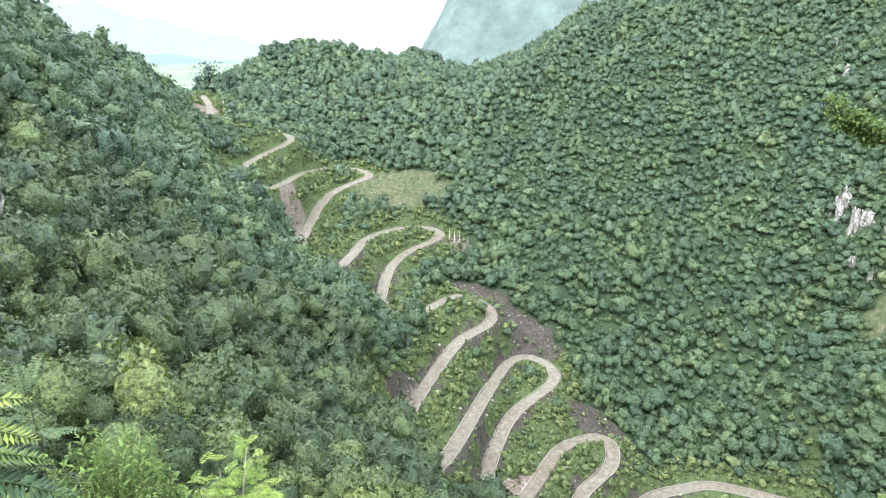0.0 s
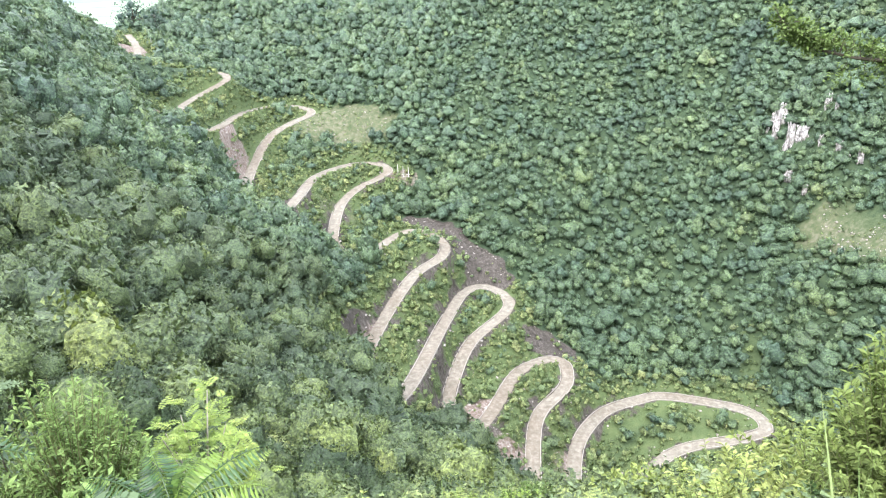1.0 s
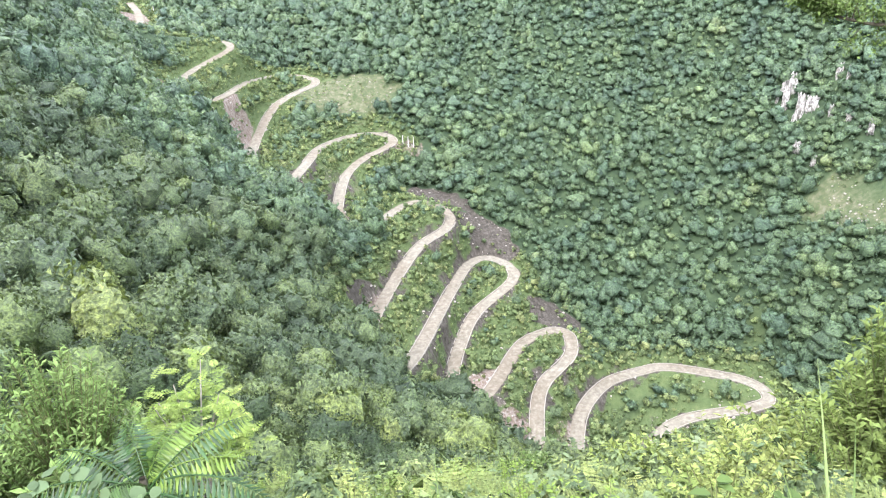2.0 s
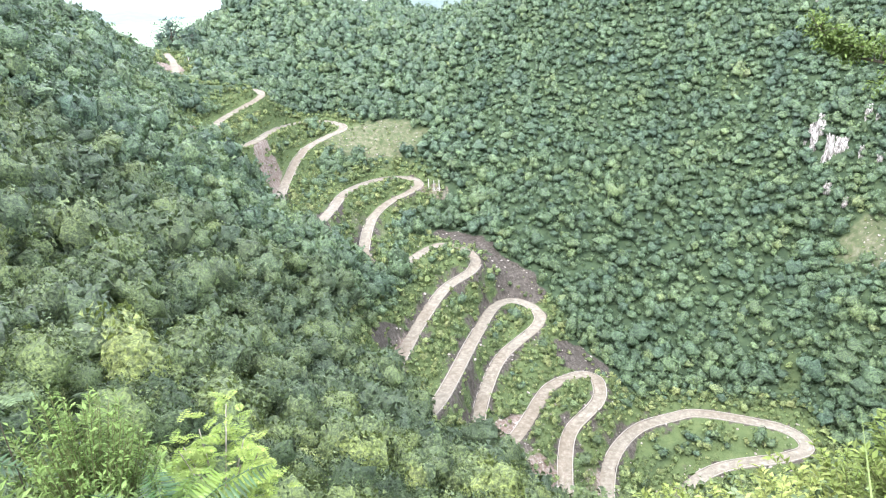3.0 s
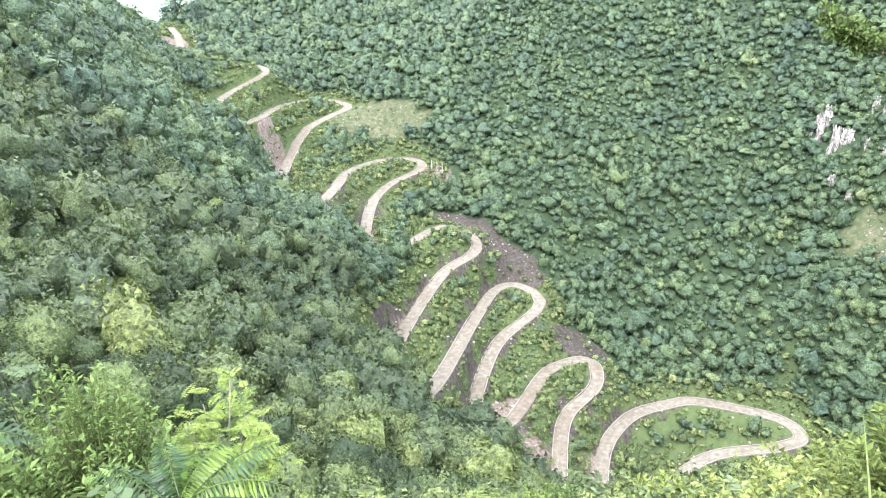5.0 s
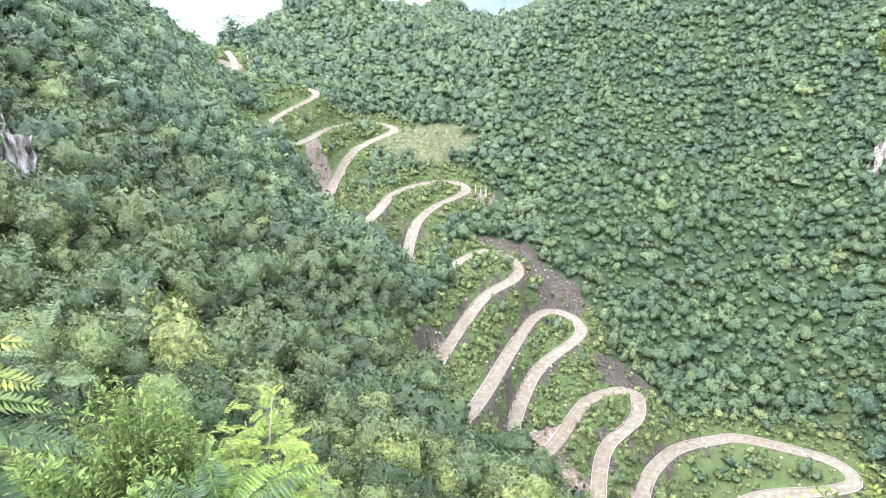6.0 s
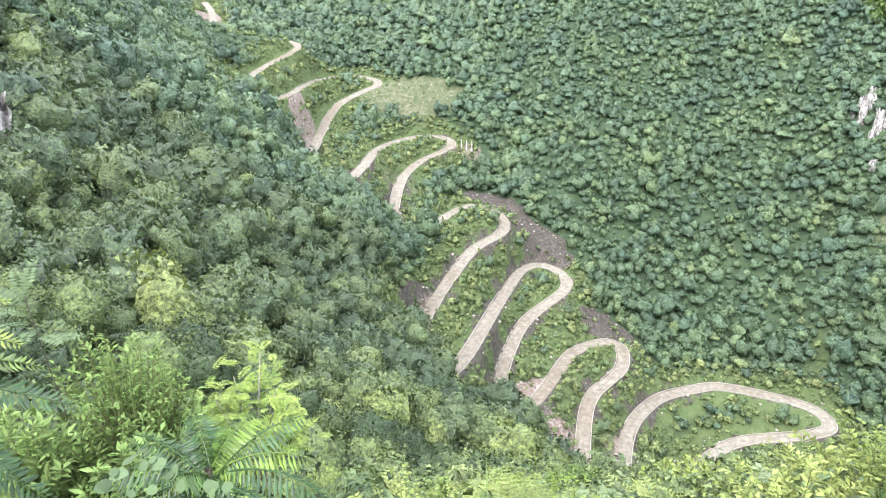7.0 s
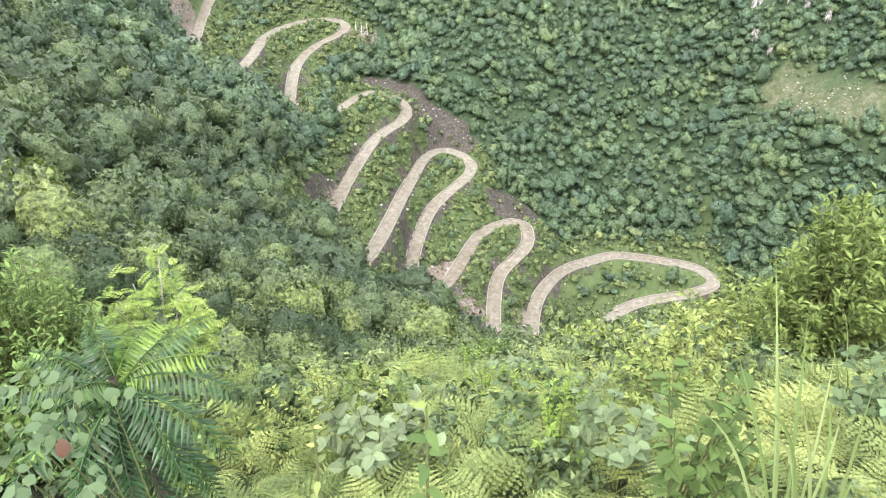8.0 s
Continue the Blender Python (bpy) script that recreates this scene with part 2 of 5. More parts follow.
count = len(anchors)
system = np.zeros((count + 3, count + 3))
system[:count, :count] = kernel(anchors, anchors) - 0.6 * np.eye(count)
system[:count, count], system[:count, count + 1:count + 3] = 1, anchors[:, :2]
system[count, :count], system[count + 1:count + 3, :count] = 1, anchors[:, :2].T
weights = np.linalg.solve(system, np.concatenate([anchors[:, 2], [0, 0, 0]]))


def wave(x, y, period, seed):
    """Smooth irregular relief from a few crossing swells."""
    g = np.random.RandomState(seed)
    out = np.zeros_like(x)
    for k in range(7):
        a, p = g.uniform(0, math.pi), g.uniform(0, 6.28)
        f = 6.283 / (period * g.uniform(0.6, 1.6))
        out += np.sin((x * math.cos(a) + y * math.sin(a)) * f + p + 1.5 * np.sin((x * math.sin(a) - y * math.cos(a)) * f * 0.6 + p))
    return out / 7


def to_road(x, y):
    """Distance to the road's centre line and the index of the nearest point on it."""
    dist, near = np.full(x.shape, 1e4), np.zeros(x.shape, int)
    ok = np.where((x > -260) & (x < 210) & (y > 110) & (y < 600))[0]
    for part_of in np.array_split(ok, max(1, len(ok) // 4000)):
        d2 = (x[part_of, None] - road_xy[None, ::2, 0]) ** 2 + (y[part_of, None] - road_xy[None, ::2, 1]) ** 2
        k = d2.argmin(1)
        near[part_of], dist[part_of] = k * 2, np.sqrt(d2[np.arange(len(part_of)), k])
    return dist, near


def smooth(a, b, v):
    t = np.clip((v - a) / (b - a), 0, 1)
    return t * t * (3 - 2 * t)


# bare cut scarps above the bends: centre, half-axes, turn, how bare
SCARS = [(41, 309, 21, 13, -38, 1.0), (21, 335, 21, 11, -34, 1.0), (67, 260, 15, 10, -10, 1.0), (-16, 230, 6, 12, -20, 0.95), (-79, 343, 8, 19, 8, 0.72),
         (-162, 432, 7, 13, 10, 0.95), (-164, 470, 9, 24, 15, 0.9), (-112, 340, 5, 8, 0, 0.9), (27, 209, 6, 14, -30, 0.62), (37, 191, 7, 9, 0, 0.6), (56, 190, 5, 12, -10, 0.45),
         (8, 384, 9, 8, 0, 0.45)]
# those of loose pale earth and scree
SCREES = [(-79, 343, 9, 22, 8), (-162, 432, 8, 14, 10), (-164, 470, 12, 26, 15), (-112, 340, 6, 9, 0), (27, 209, 7, 15, -30), (37, 191, 8, 10, 0), (56, 190, 6, 13, -10),
          (8, 384, 10, 9, 0), (-12, 230, 3, 13, -20)]
# old terraces and rough pasture
PASTURES = [(-30, 428, 36, 20, 12), (214, 268, 12, 35, 16), (-30, 330, 9, 14, 0)]
MEADOW = (158, 248, 4, 13, -20)


def ellipse(x, y, cx, cy, rx, ry, turn=0.0):
    """0 at the middle of an ellipse in plan, 1 on its edge."""
    c, s = math.cos(radians(turn)), math.sin(radians(turn))
    dx, dy = x - cx, y - cy
    return np.hypot((dx * c + dy * s) / rx, (-dx * s + dy * c) / ry)


def pasture(x, y):
    return np.max([smooth(1.15, 0.75, ellipse(x, y, *p) + 0.4 * wave(x, y, 11, 29)) for p in PASTURES], axis=0)


def heights(x, y):
    """Ground height, and how bare the ground is, at plan points."""
    z = np.zeros_like(x)
    for part_of in np.array_split(np.arange(len(x)), max(1, len(x) // 8000)):
        p = np.column_stack([x[part_of], y[part_of]])
        z[part_of] = kernel(p, anchors) @ weights[:count] + weights[count] + p @ weights[count + 1:]
    far = smooth(420, 800, np.hypot(x - 20, y - 350))
    z = np.clip(z, -240, 230) * (1 - far) + (-62) * far
    dist, near = to_road(x, y)
    wild = smooth(5, 26, dist) * smooth(8, 60, np.hypot(x, y))
    z = z + wild * ((3.0 + 3.5 * smooth(60, 130, x)) * wave(x, y, 70, 3) + 2.0 * wave(x, y, 24, 5)) + smooth(3, 8, dist) * smooth(3, 15, np.hypot(x, y)) * 0.5 * wave(x, y, 7, 8)
    zr = road_z[near]
    rise = z - zr
    blend = smooth(2.9, 5.6, dist)
    cut = np.clip(np.abs(rise) / 2.5, 0, 1) * smooth(9.5, 4.0, dist) * (dist < 12)
    z = np.where(dist < 12, (zr - 0.12) * (1 - blend) + z * blend, z)
    bare = np.clip(cut * (0.42 + 0.55 * wave(x, y, 18, 11)) * np.where(road_s[near] > 1330, 0.0, 1) + 0.5 * (dist < np.where(road_s[near] > 1330, 2.7, 3.4)), 0, 1)
    bare = np.maximum(bare, 0.42 * smooth(14, 5, np.hypot(x, y)))
    # the upper road runs on overgrown banks
    bare = bare * (1 - 0.65 * smooth(320, 350, y) * smooth(0, -40, x))
    for cx, cy, rx, ry, turn, amount in SCARS:
        e = ellipse(x, y, cx, cy, rx, ry, turn) + 0.22 * wave(x, y, 9, 13)
        bare = np.maximum(bare, amount * smooth(1.1, 0.7, e) * (dist > 2.4))
        z = z + (dist > 3) * smooth(1.0, 0.3, e) * 0.9 * wave(x, y, 4.5, 19)
    return z, bare, dist


def graded(lo, hi, step, reach, growth=1.22):
    core = list(np.arange(lo, hi + step, step))
    a, b, s = core[0], core[-1], step
    before, after = [], []
    while b < reach:
        s *= growth
        b, a = b + s, a - s
        after.append(b), before.insert(0, a)
    return np.array(before + core + after)


def ground_sheet():
    gx, gy = graded(-215, 172, 1.9, 4600, 1.28), graded(-8, 560, 1.9, 4600, 1.28)
    xx, yy = np.meshgrid(gx, gy)
    x, y = xx.ravel(), yy.ravel()
    z, bare, dist = heights(x, y)
    nx, ny = len(gx), len(gy)
    i = (np.arange(ny - 1)[:, None] * nx + np.arange(nx - 1)[None, :]).ravel()
    quads = np.column_stack([i, i + 1, i + nx + 1, i + nx])
    me = mesh_from("ground", np.column_stack([x, y, z]), quads, MAT_GROUND, smooth_faces=True)
    at = me.attributes.new("bare", "FLOAT", "POINT")
    at.data.foreach_set("value", bare.astype(np.float32))
    pale = np.max([smooth(1.1, 0.7, ellipse(x, y, *p) + 0.25 * wave(x, y, 8, 43)) for p in SCREES], axis=0)
    at = me.attributes.new("pale", "FLOAT", "POINT")
    at.data.foreach_set("value", pale.astype(np.float32))
    dry = pasture(x, y)
    at = me.attributes.new("dry", "FLOAT", "POINT")
    at.data.foreach_set("value", dry.astype(np.float32))
    at = me.attributes.new("wood", "FLOAT", "POINT")
    at.data.foreach_set("value", (smooth(9, 16, dist) * smooth(25, 45, np.hypot(x, y)) * (1 - dry) * (0.5 + 0.5 * smooth(0.6, 1.4, ellipse(x, y, *MEADOW) + 0.3 * wave(x, y, 9, 37)))).astype(np.float32))
    return tagged(new("ground", me), "steep green mountain slopes of grass, scrub and bare cut banks", "ground", kind="structure")


def mesh_from(name, verts, faces, mat, smooth_faces=False, tint=None):
    """A mesh from arrays of corners and of equal-sized faces."""
    me = bpy.data.meshes.new(name)
    k = faces.shape[1]
    me.vertices.add(len(verts))
    me.vertices.foreach_set("co", np.ascontiguousarray(verts, np.float32).ravel())
    me.loops.add(len(faces) * k)
    me.loops.foreach_set("vertex_index", np.ascontiguousarray(faces, np.int32).ravel())
    me.polygons.add(len(faces))
    me.polygons.foreach_set("loop_start", np.arange(0, len(faces) * k, k, dtype=np.int32))
    me.polygons.foreach_set("use_smooth", np.full(len(faces), smooth_faces, bool))
    me.update(calc_edges=True)
    me.materials.append(mat)
    if tint is not None:
        at = me.attributes.new("tint", "FLOAT", "POINT")
        at.data.foreach_set("value", np.ascontiguousarray(tint, np.float32))
    return me


ground = ground_sheet()


def road_strip():
    """The road with shallow wheel ruts and a ragged shoulder."""
    d = np.gradient(road_xy, axis=0)
    d /= np.linalg.norm(d, axis=1)[:, None]
    side = np.column_stack([d[:, 1], -d[:, 0]])
    g = np.random.RandomState(4)
    offs = [-2.62, -2.0, -1.35, -0.9, -0.45, 0.45, 0.9, 1.35, 2.0, 2.62]
    drop = [-0.06, 0.0, 0.02, -0.04, 0.03, 0.03, -0.04, 0.02, 0.0, -0.06]
    ruts = [0.15, 0.65, 0.9, 1, 0.75, 0.75, 1, 0.9, 0.65, 0.15]
    n = len(road_xy)
    verts, rut = [], []
    for o, h, r in zip(offs, drop, ruts):
        edge = np.convolve(g.normal(0, 0.35, n), np.ones(5) / 5, "same") if abs(o) > 1.9 else np.zeros(n)
        verts.append(np.column_stack([road_xy + side * (o + edge)[:, None], road_z + h + 0.05]))
        rut.append(np.full(n, r))
    verts, rut = np.stack(verts, 1).reshape(-1, 3), np.stack(rut, 1).ravel()
    w = len(offs)
    i = (np.arange(n - 1)[:, None] * w + np.arange(w - 1)[None, :]).ravel()
    quads = np.column_stack([i, i + w, i + w + 1, i + 1])[:, ::-1]
    me = mesh_from("road", verts, quads, MAT_ROAD, True)
    at = me.attributes.new("rut", "FLOAT", "POINT")
    at.data.foreach_set("value", rut.astype(np.float32))
    return tagged(new("road", me), "pale gravel mountain road winding up in tight hairpin bends", "road", kind="structure")


road = road_strip()


# ---------------------------------------------------------------- building blocks for plants and things
def empty(name, m, label, category, group=""):
    """A thing: an Empty at its base that carries its parts."""
    ob = new(name)
    ob.empty_display_size = 0.2
    ob.matrix_world = m
    return tagged(ob, label, category, group)


def child(name, me, parent, label="", m=None):
    ob = new(name, me)
    ob.parent = parent
    if m is not None:
        ob.matrix_local = m
    return tagged(ob, label)


def mixed_mesh(name, verts, quads, tris, mat, tint=0.4, smooth_faces=False, normals=None):
    me = bpy.data.meshes.new(name)
    me.vertices.add(len(verts))
    me.vertices.foreach_set("co", np.asarray(verts, np.float32).ravel())
    me.loops.add(quads.size + tris.size)
    me.loops.foreach_set("vertex_index", np.concatenate([quads.ravel(), tris.ravel()]).astype(np.int32))
    me.polygons.add(len(quads) + len(tris))
    me.polygons.foreach_set("loop_start", np.concatenate([np.arange(len(quads)) * 4, quads.size + np.arange(len(tris)) * 3]).astype(np.int32))
    me.polygons.foreach_set("use_smooth", np.full(len(quads) + len(tris), smooth_faces, bool))
    me.update(calc_edges=True)
    me.materials.append(mat)
    at = me.attributes.new("tint", "FLOAT", "POINT")
    at.data.foreach_set("value", np.broadcast_to(np.asarray(tint, np.float32), (len(verts),)).copy())
    if normals is not None:
        # soft rounded shading over a crown's leaf sprays
        me.polygons.foreach_set("use_smooth", np.full(len(quads) + len(tris), True, bool))
        me.normals_split_custom_set_from_vertices(normals.astype(np.float32))
    return me


def unit(v):
    return v / np.maximum(np.linalg.norm(v, axis=-1, keepdims=True), 1e-9)


def tube(path, radii, sides=6):
    """Corners and quads of a tapering limb along a path."""
    p, r = np.array(path, float), np.array(radii, float)
    d = unit(np.gradient(p, axis=0))
    ref = np.where(np.abs(d[:, 2:3]) > 0.9, np.array([[1.0, 0, 0]]), np.array([[0, 0, 1.0]]))
    u = unit(np.cross(d, ref))
    v = np.cross(d, u)
    a = np.linspace(0, 2 * math.pi, sides, endpoint=False)
    ring = p[:, None] + r[:, None, None] * (u[:, None] * np.cos(a)[None, :, None] + v[:, None] * np.sin(a)[None, :, None])
    i = np.arange(len(p) - 1)[:, None] * sides + np.arange(sides)[None]
    j = np.arange(len(p) - 1)[:, None] * sides + (np.arange(sides)[None] + 1) % sides
    return ring.reshape(-1, 3), np.stack([i, j, j + sides, i + sides], -1).reshape(-1, 4)


def gather(pieces):
    """Join (corners, quads) pieces."""
    vs, qs, base = [], [], 0
    for v, q in pieces:
        vs.append(v)
        qs.append(q + base)
        base += len(v)
    return np.vstack(vs), np.vstack(qs)


def blades(base, along, face, length, width, fold=0.18, droop=0.15):
    """Pointed leaves: five corners and two folded halves each."""
    base, along, face = np.asarray(base, float), unit(np.asarray(along, float)), np.asarray(face, float)
    side = unit(np.cross(along, face))
    up = unit(np.cross(side, along))
    length, width = np.broadcast_to(length, len(base))[:, None], np.broadcast_to(width, len(base))[:, None]
    mid = base + along * length * 0.45
    tip = base + along * length - up * length * droop
    v = np.stack([base, mid + side * width * 0.5 + up * width * fold, tip, mid - side * width * 0.5 + up * width * fold, mid], 1)
    k = np.arange(len(base))[:, None] * 5
    q = np.concatenate([k + np.array([[0, 4, 2, 1]]), k + np.array([[0, 3, 2, 4]])])
    return v.reshape(-1, 3), q


# ---------------------------------------------------------------- woods
def clump_crown(g, leaves, size, radius, height, cores=3, lumps_n=(4, 7), low=0.5, three=False):
    """Corners, quads and triangles of a crown of leaf sprays round a few lumpy cores; base at the origin."""
    lumps = []
    for k in range(g.randint(*lumps_n)):
        a, r = g.uniform(0, 6.283), radius * g.uniform(0.15, 0.62)
        lumps.append((r * math.cos(a), r * math.sin(a), height * g.uniform(low, 0.82), radius * g.uniform(0.36, 0.6)))
    lumps[0] = (0, 0, height * 0.8, radius * 0.55)
    sizes = np.array([q[3] for q in lumps]) ** 2
    pick = g.choice(len(lumps), leaves, p=sizes / sizes.sum())
    c = np.array(lumps)[pick]
    d = g.normal(0, 1, (leaves, 3))
    d[:, 2] += 0.45
    d = unit(d)
    p = c[:, :3] + d * (c[:, 3] * g.uniform(0.78, 1.1, leaves))[:, None] * np.array([1, 1, 0.8])
    # each spray lies roughly square to the crown's surface, tipped at random
    nrm = unit(d + g.normal(0, 0.4, (leaves, 3)) + np.array([0, 0, 0.5]))
    u = unit(np.cross(nrm, g.normal(0, 1, (leaves, 3))))
    v = np.cross(nrm, u)
    s = size * g.uniform(0.6, 1.35, leaves)[:, None]
    quad = np.stack([p - v * s * 0.36 - nrm * s * 0.1, p + u * s * 0.62 - nrm * s * 0.16, p + v * s * 0.36 - nrm * s * 0.1, p - u * s * 0.5], 1)
    n = 3 if three else 4
    if three:
        quad = np.stack([p + u * s * 0.6 - v * s * 0.25 - nrm * s * 0.1, p + v * s * 0.5 - nrm * s * 0.12, p - u * s * 0.55 - v * s * 0.2], 1)
    ico = bmesh.new()
    bmesh.ops.create_icosphere(ico, subdivisions=1, radius=1.0)
    iv = np.array([q.co[:] for q in ico.verts])
    it = np.array([[w.index for w in f.verts] for f in ico.faces])
    ico.free()
    tris, cv = [np.arange(leaves * 3).reshape(-1, 3) if three else np.zeros((0, 3), int)], []
    for q in lumps[:cores]:
        tris.append(it + leaves * n + len(cv) * len(iv))
        cv.append(iv * g.uniform(0.7, 1.0, (len(iv), 1)) * q[3] * np.array([0.42, 0.42, 0.36]) + np.array(q[:3]))
    sprays = np.zeros((0, 4), int) if three else np.arange(leaves * 4).reshape(-1, 4)
    tip = unit(0.8 * d + 0.4 * nrm + np.array([0, 0, 0.15]))
    norms = np.vstack([np.repeat(tip, n, axis=0)] + [unit(w - np.array(q[:3])) for w, q in zip(cv, lumps)])
    return np.vstack([quad.reshape(-1, 3)] + cv), sprays, np.vstack(tris), norms, lumps


def scatter(name, templates, places, mat, label, category):
    """One joined mass of plants or stones: places are rows of x, y, z, scale, turn, tint."""
    g = np.random.RandomState(9)
    vs, qs, ts, ns = [], [], [], []
    base = 0
    kind = g.randint(0, len(templates), len(places))
    for k, (tv, tq, tt, tn, *rest) in enumerate(templates):
        rows = places[kind == k]
        c, s = np.cos(rows[:, 4]), np.sin(rows[:, 4])
        x = tv[None, :, 0] * c[:, None] - tv[None, :, 1] * s[:, None]
        y = tv[None, :, 0] * s[:, None] + tv[None, :, 1] * c[:, None]
        tall = g.uniform(0.72, 1.4, len(rows))
        v = np.stack([x, y, tv[None, :, 2] * tall[:, None] + 0 * x], 2) * rows[:, None, 3:4] + rows[:, None, :3]
        off = base + np.arange(len(rows))[:, None, None] * len(tv)
        vs.append(v.reshape(-1, 3))
        if tn is not None:
            ns.append(np.stack([tn[None, :, 0] * c[:, None] - tn[None, :, 1] * s[:, None], tn[None, :, 0] * s[:, None] + tn[None, :, 1] * c[:, None], tn[None, :, 2] + 0 * x], 2).reshape(-1, 3))
        qs.append(((tq[None] + off).reshape(-1, 4), (tt[None] + off).reshape(-1, 3)))
        ts.append(np.repeat(rows[:, 5], len(tv)))
        base += len(rows) * len(tv)
    me = mixed_mesh(name, np.vstack(vs), np.vstack([q[0] for q in qs]), np.vstack([q[1] for q in qs]), mat, np.concatenate(ts), False, np.vstack(ns) if ns else None)
    return tagged(new(name, me), label, category, kind="stuff")


def spread(x0, x1, y0, y1, step, seed):
    g = np.random.RandomState(seed)
    xx, yy = np.meshgrid(np.arange(x0, x1, step), np.arange(y0, y1, step))
    x = xx.ravel() + g.uniform(-0.45, 0.45, xx.size) * step
    y = yy.ravel() + g.uniform(-0.45, 0.45, xx.size) * step
    return x, y, g


# a coarse table of the ground, for steepness and for sight lines to the camera
TABLE_X, TABLE_Y = np.arange(-300, 421, 6.0), np.arange(-12, 841, 6.0)
_tx, _ty = np.meshgrid(TABLE_X, TABLE_Y)
TABLE = heights(_tx.ravel(), _ty.ravel())[0].reshape(_tx.shape)


def table(x, y):
    i, j = np.clip((x - TABLE_X[0]) / 6, 0, len(TABLE_X) - 1.01), np.clip((y - TABLE_Y[0]) / 6, 0, len(TABLE_Y) - 1.01)
    a, b = i.astype(int), j.astype(int)
    u, v = i - a, j - b
    return (TABLE[b, a] * (1 - u) + TABLE[b, a + 1] * u) * (1 - v) + (TABLE[b + 1, a] * (1 - u) + TABLE[b + 1, a + 1] * u) * v


def in_camera_sight(x, y, z):
    """True where a tree's top is in line of sight from the camera's place."""
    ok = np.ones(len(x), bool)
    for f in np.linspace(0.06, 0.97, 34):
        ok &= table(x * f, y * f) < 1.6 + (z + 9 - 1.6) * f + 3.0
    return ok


# limestone faces: place, half sizes, turn
CLIFFS = [(-97, 132, -19.5, 3.2, 2.2, 7, 36), (-90, 122.5, -24, 2.8, 2.0, 7.5, 36), (-77.5, 108.5, -26.5, 3.6, 2.2, 7, 36)]
OUTCROPS = [(215, 352, -78, 3.4, 1.8, 6.5, -31), (211, 346, -86, 1.8, 1.4, 6, -31), (214, 337, -87, 2.2, 1.6, 7.5, -32), (219, 334, -85, 3.2, 1.8, 5, -33), (209, 351, -85, 0.9, 1, 4, -31),
            (232, 337, -71, 1.5, 1.2, 6, -34), (235, 333, -69, 1.2, 1.2, 4.5, -35), (223, 324, -86, 1.0, 1, 3, -35), (227, 315, -87, 1.5, 1.2, 2.6, -36),
            (231, 303, -89, 1.3, 1.2, 3.6, -37), (228, 308, -92, 0.9, 1, 2.6, -36), (206, 320, -103, 1.6, 1.2, 3, -33), (209, 309, -107, 1.2, 1.2, 2.4, -34),
            (252, 449, 2, 1.4, 1.4, 4, -29), (245, 420, -14, 1.8, 1.5, 4, -30)]


# limits for plant tops on the near slope, fitted to the camera's view: degrees below level by bearing, bushes and trees
BUSH_SIGHT_LINE = [(-40, 31), (-32, 31), (-25.6, 36.7), (-17.4, 40.9), (-9.5, 42.9), (-1.9, 43.4), (2.1, 42.7), (8.6, 42.2), (15.1, 42.0), (21.4, 41.8), (24.2, 40.4),
             (26.9, 39.1), (32, 37), (36.7, 34.9), (40.9, 32.7), (43.5, 31), (46.7, 29.5), (60, 27)]
TREE_SIGHT_LINE = [(-60, 18), (-24, 28), (-19.7, 34.7), (-14.6, 35.6), (-5.7, 36.3), (-0.8, 35.4), (2.6, 36.8), (6.2, 38.4), (10.5, 40.8), (13.1, 41.9), (24.3, 40.9),
             (27, 39.3), (47, 29.8), (60, 27)]


def headroom(px, py, line):
    """The height to which plants on the near slope are trimmed to fit the camera's view."""
    below = np.interp(np.degrees(np.arctan2(px, py)), [q[0] for q in line], [q[1] for q in line])
    return 1.56 - np.hypot(px, py) * np.tan(np.radians(below))


def at_rock(x, y):
    hit = np.zeros(len(x), bool)
    for cx, cy, cz, rx, ry, rz, turn in CLIFFS + OUTCROPS:
        d = math.hypot(cx, cy)
        # keep the camera's side of a face clear of tall trees, so that it shows
        hit |= ellipse(x, y, cx - 2.5 * cx / d, cy - 2.5 * cy / d, rx + 0.6, rx + 1.2) < 1
        if cx < 0:
            hit |= ellipse(x, y, cx - 6 * cx / d, cy - 6 * cy / d, rx + 0.6, rx + 3.5) < 1
    return hit


g0 = np.random.RandomState(21)
x, y, g = spread(-225, 330, 18, 770, 2.7, 31)
z, bare, dist = heights(x, y)
away = np.hypot(x, y)
steep = np.hypot(table(x + 3, y) - table(x - 3, y), table(x, y + 3) - table(x, y - 3)) / 6
seen = in_camera_sight(x, y, z)
keep = (dist > 4.5) & (pasture(x, y) < 0.5 * g.uniform(0.6, 1.4, len(x))) & (bare < 0.35) & ~at_rock(x, y)
keep &= g.uniform(0, 1, len(x)) < np.where((away > 230) & (away < 400), 0.56, np.where(away < 230, 0.47, np.where(x > 40, 0.62, 0.53))) * np.sqrt(1 + 1.4 * steep ** 2)
# trees set close on the lower sides of the western bends screen them from the camera
close = np.min([ellipse(x, y, *p) for p in ((-20, 274, 13, 9), (-58, 279, 14, 9), (-96, 306, 16, 10), (-8, 182, 14, 7), (17, 188, 8, 6), (-76, 451, 8, 5), (-118, 376, 9, 14), (-76, 306, 7, 7))], axis=0) < 1
keep &= close | ~((dist < 12) & (g.uniform(0, 1, len(x)) < np.where(dist < 6.5, 0.97, 0.68)))
keep &= ellipse(x, y, *MEADOW) + 0.3 * g.normal(0, 1, len(x)) > 1
# few trees are kept where the camera can't see them
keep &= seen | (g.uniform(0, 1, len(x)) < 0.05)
keep &= ellipse(x, y, 7, 382, 14, 10) > 1
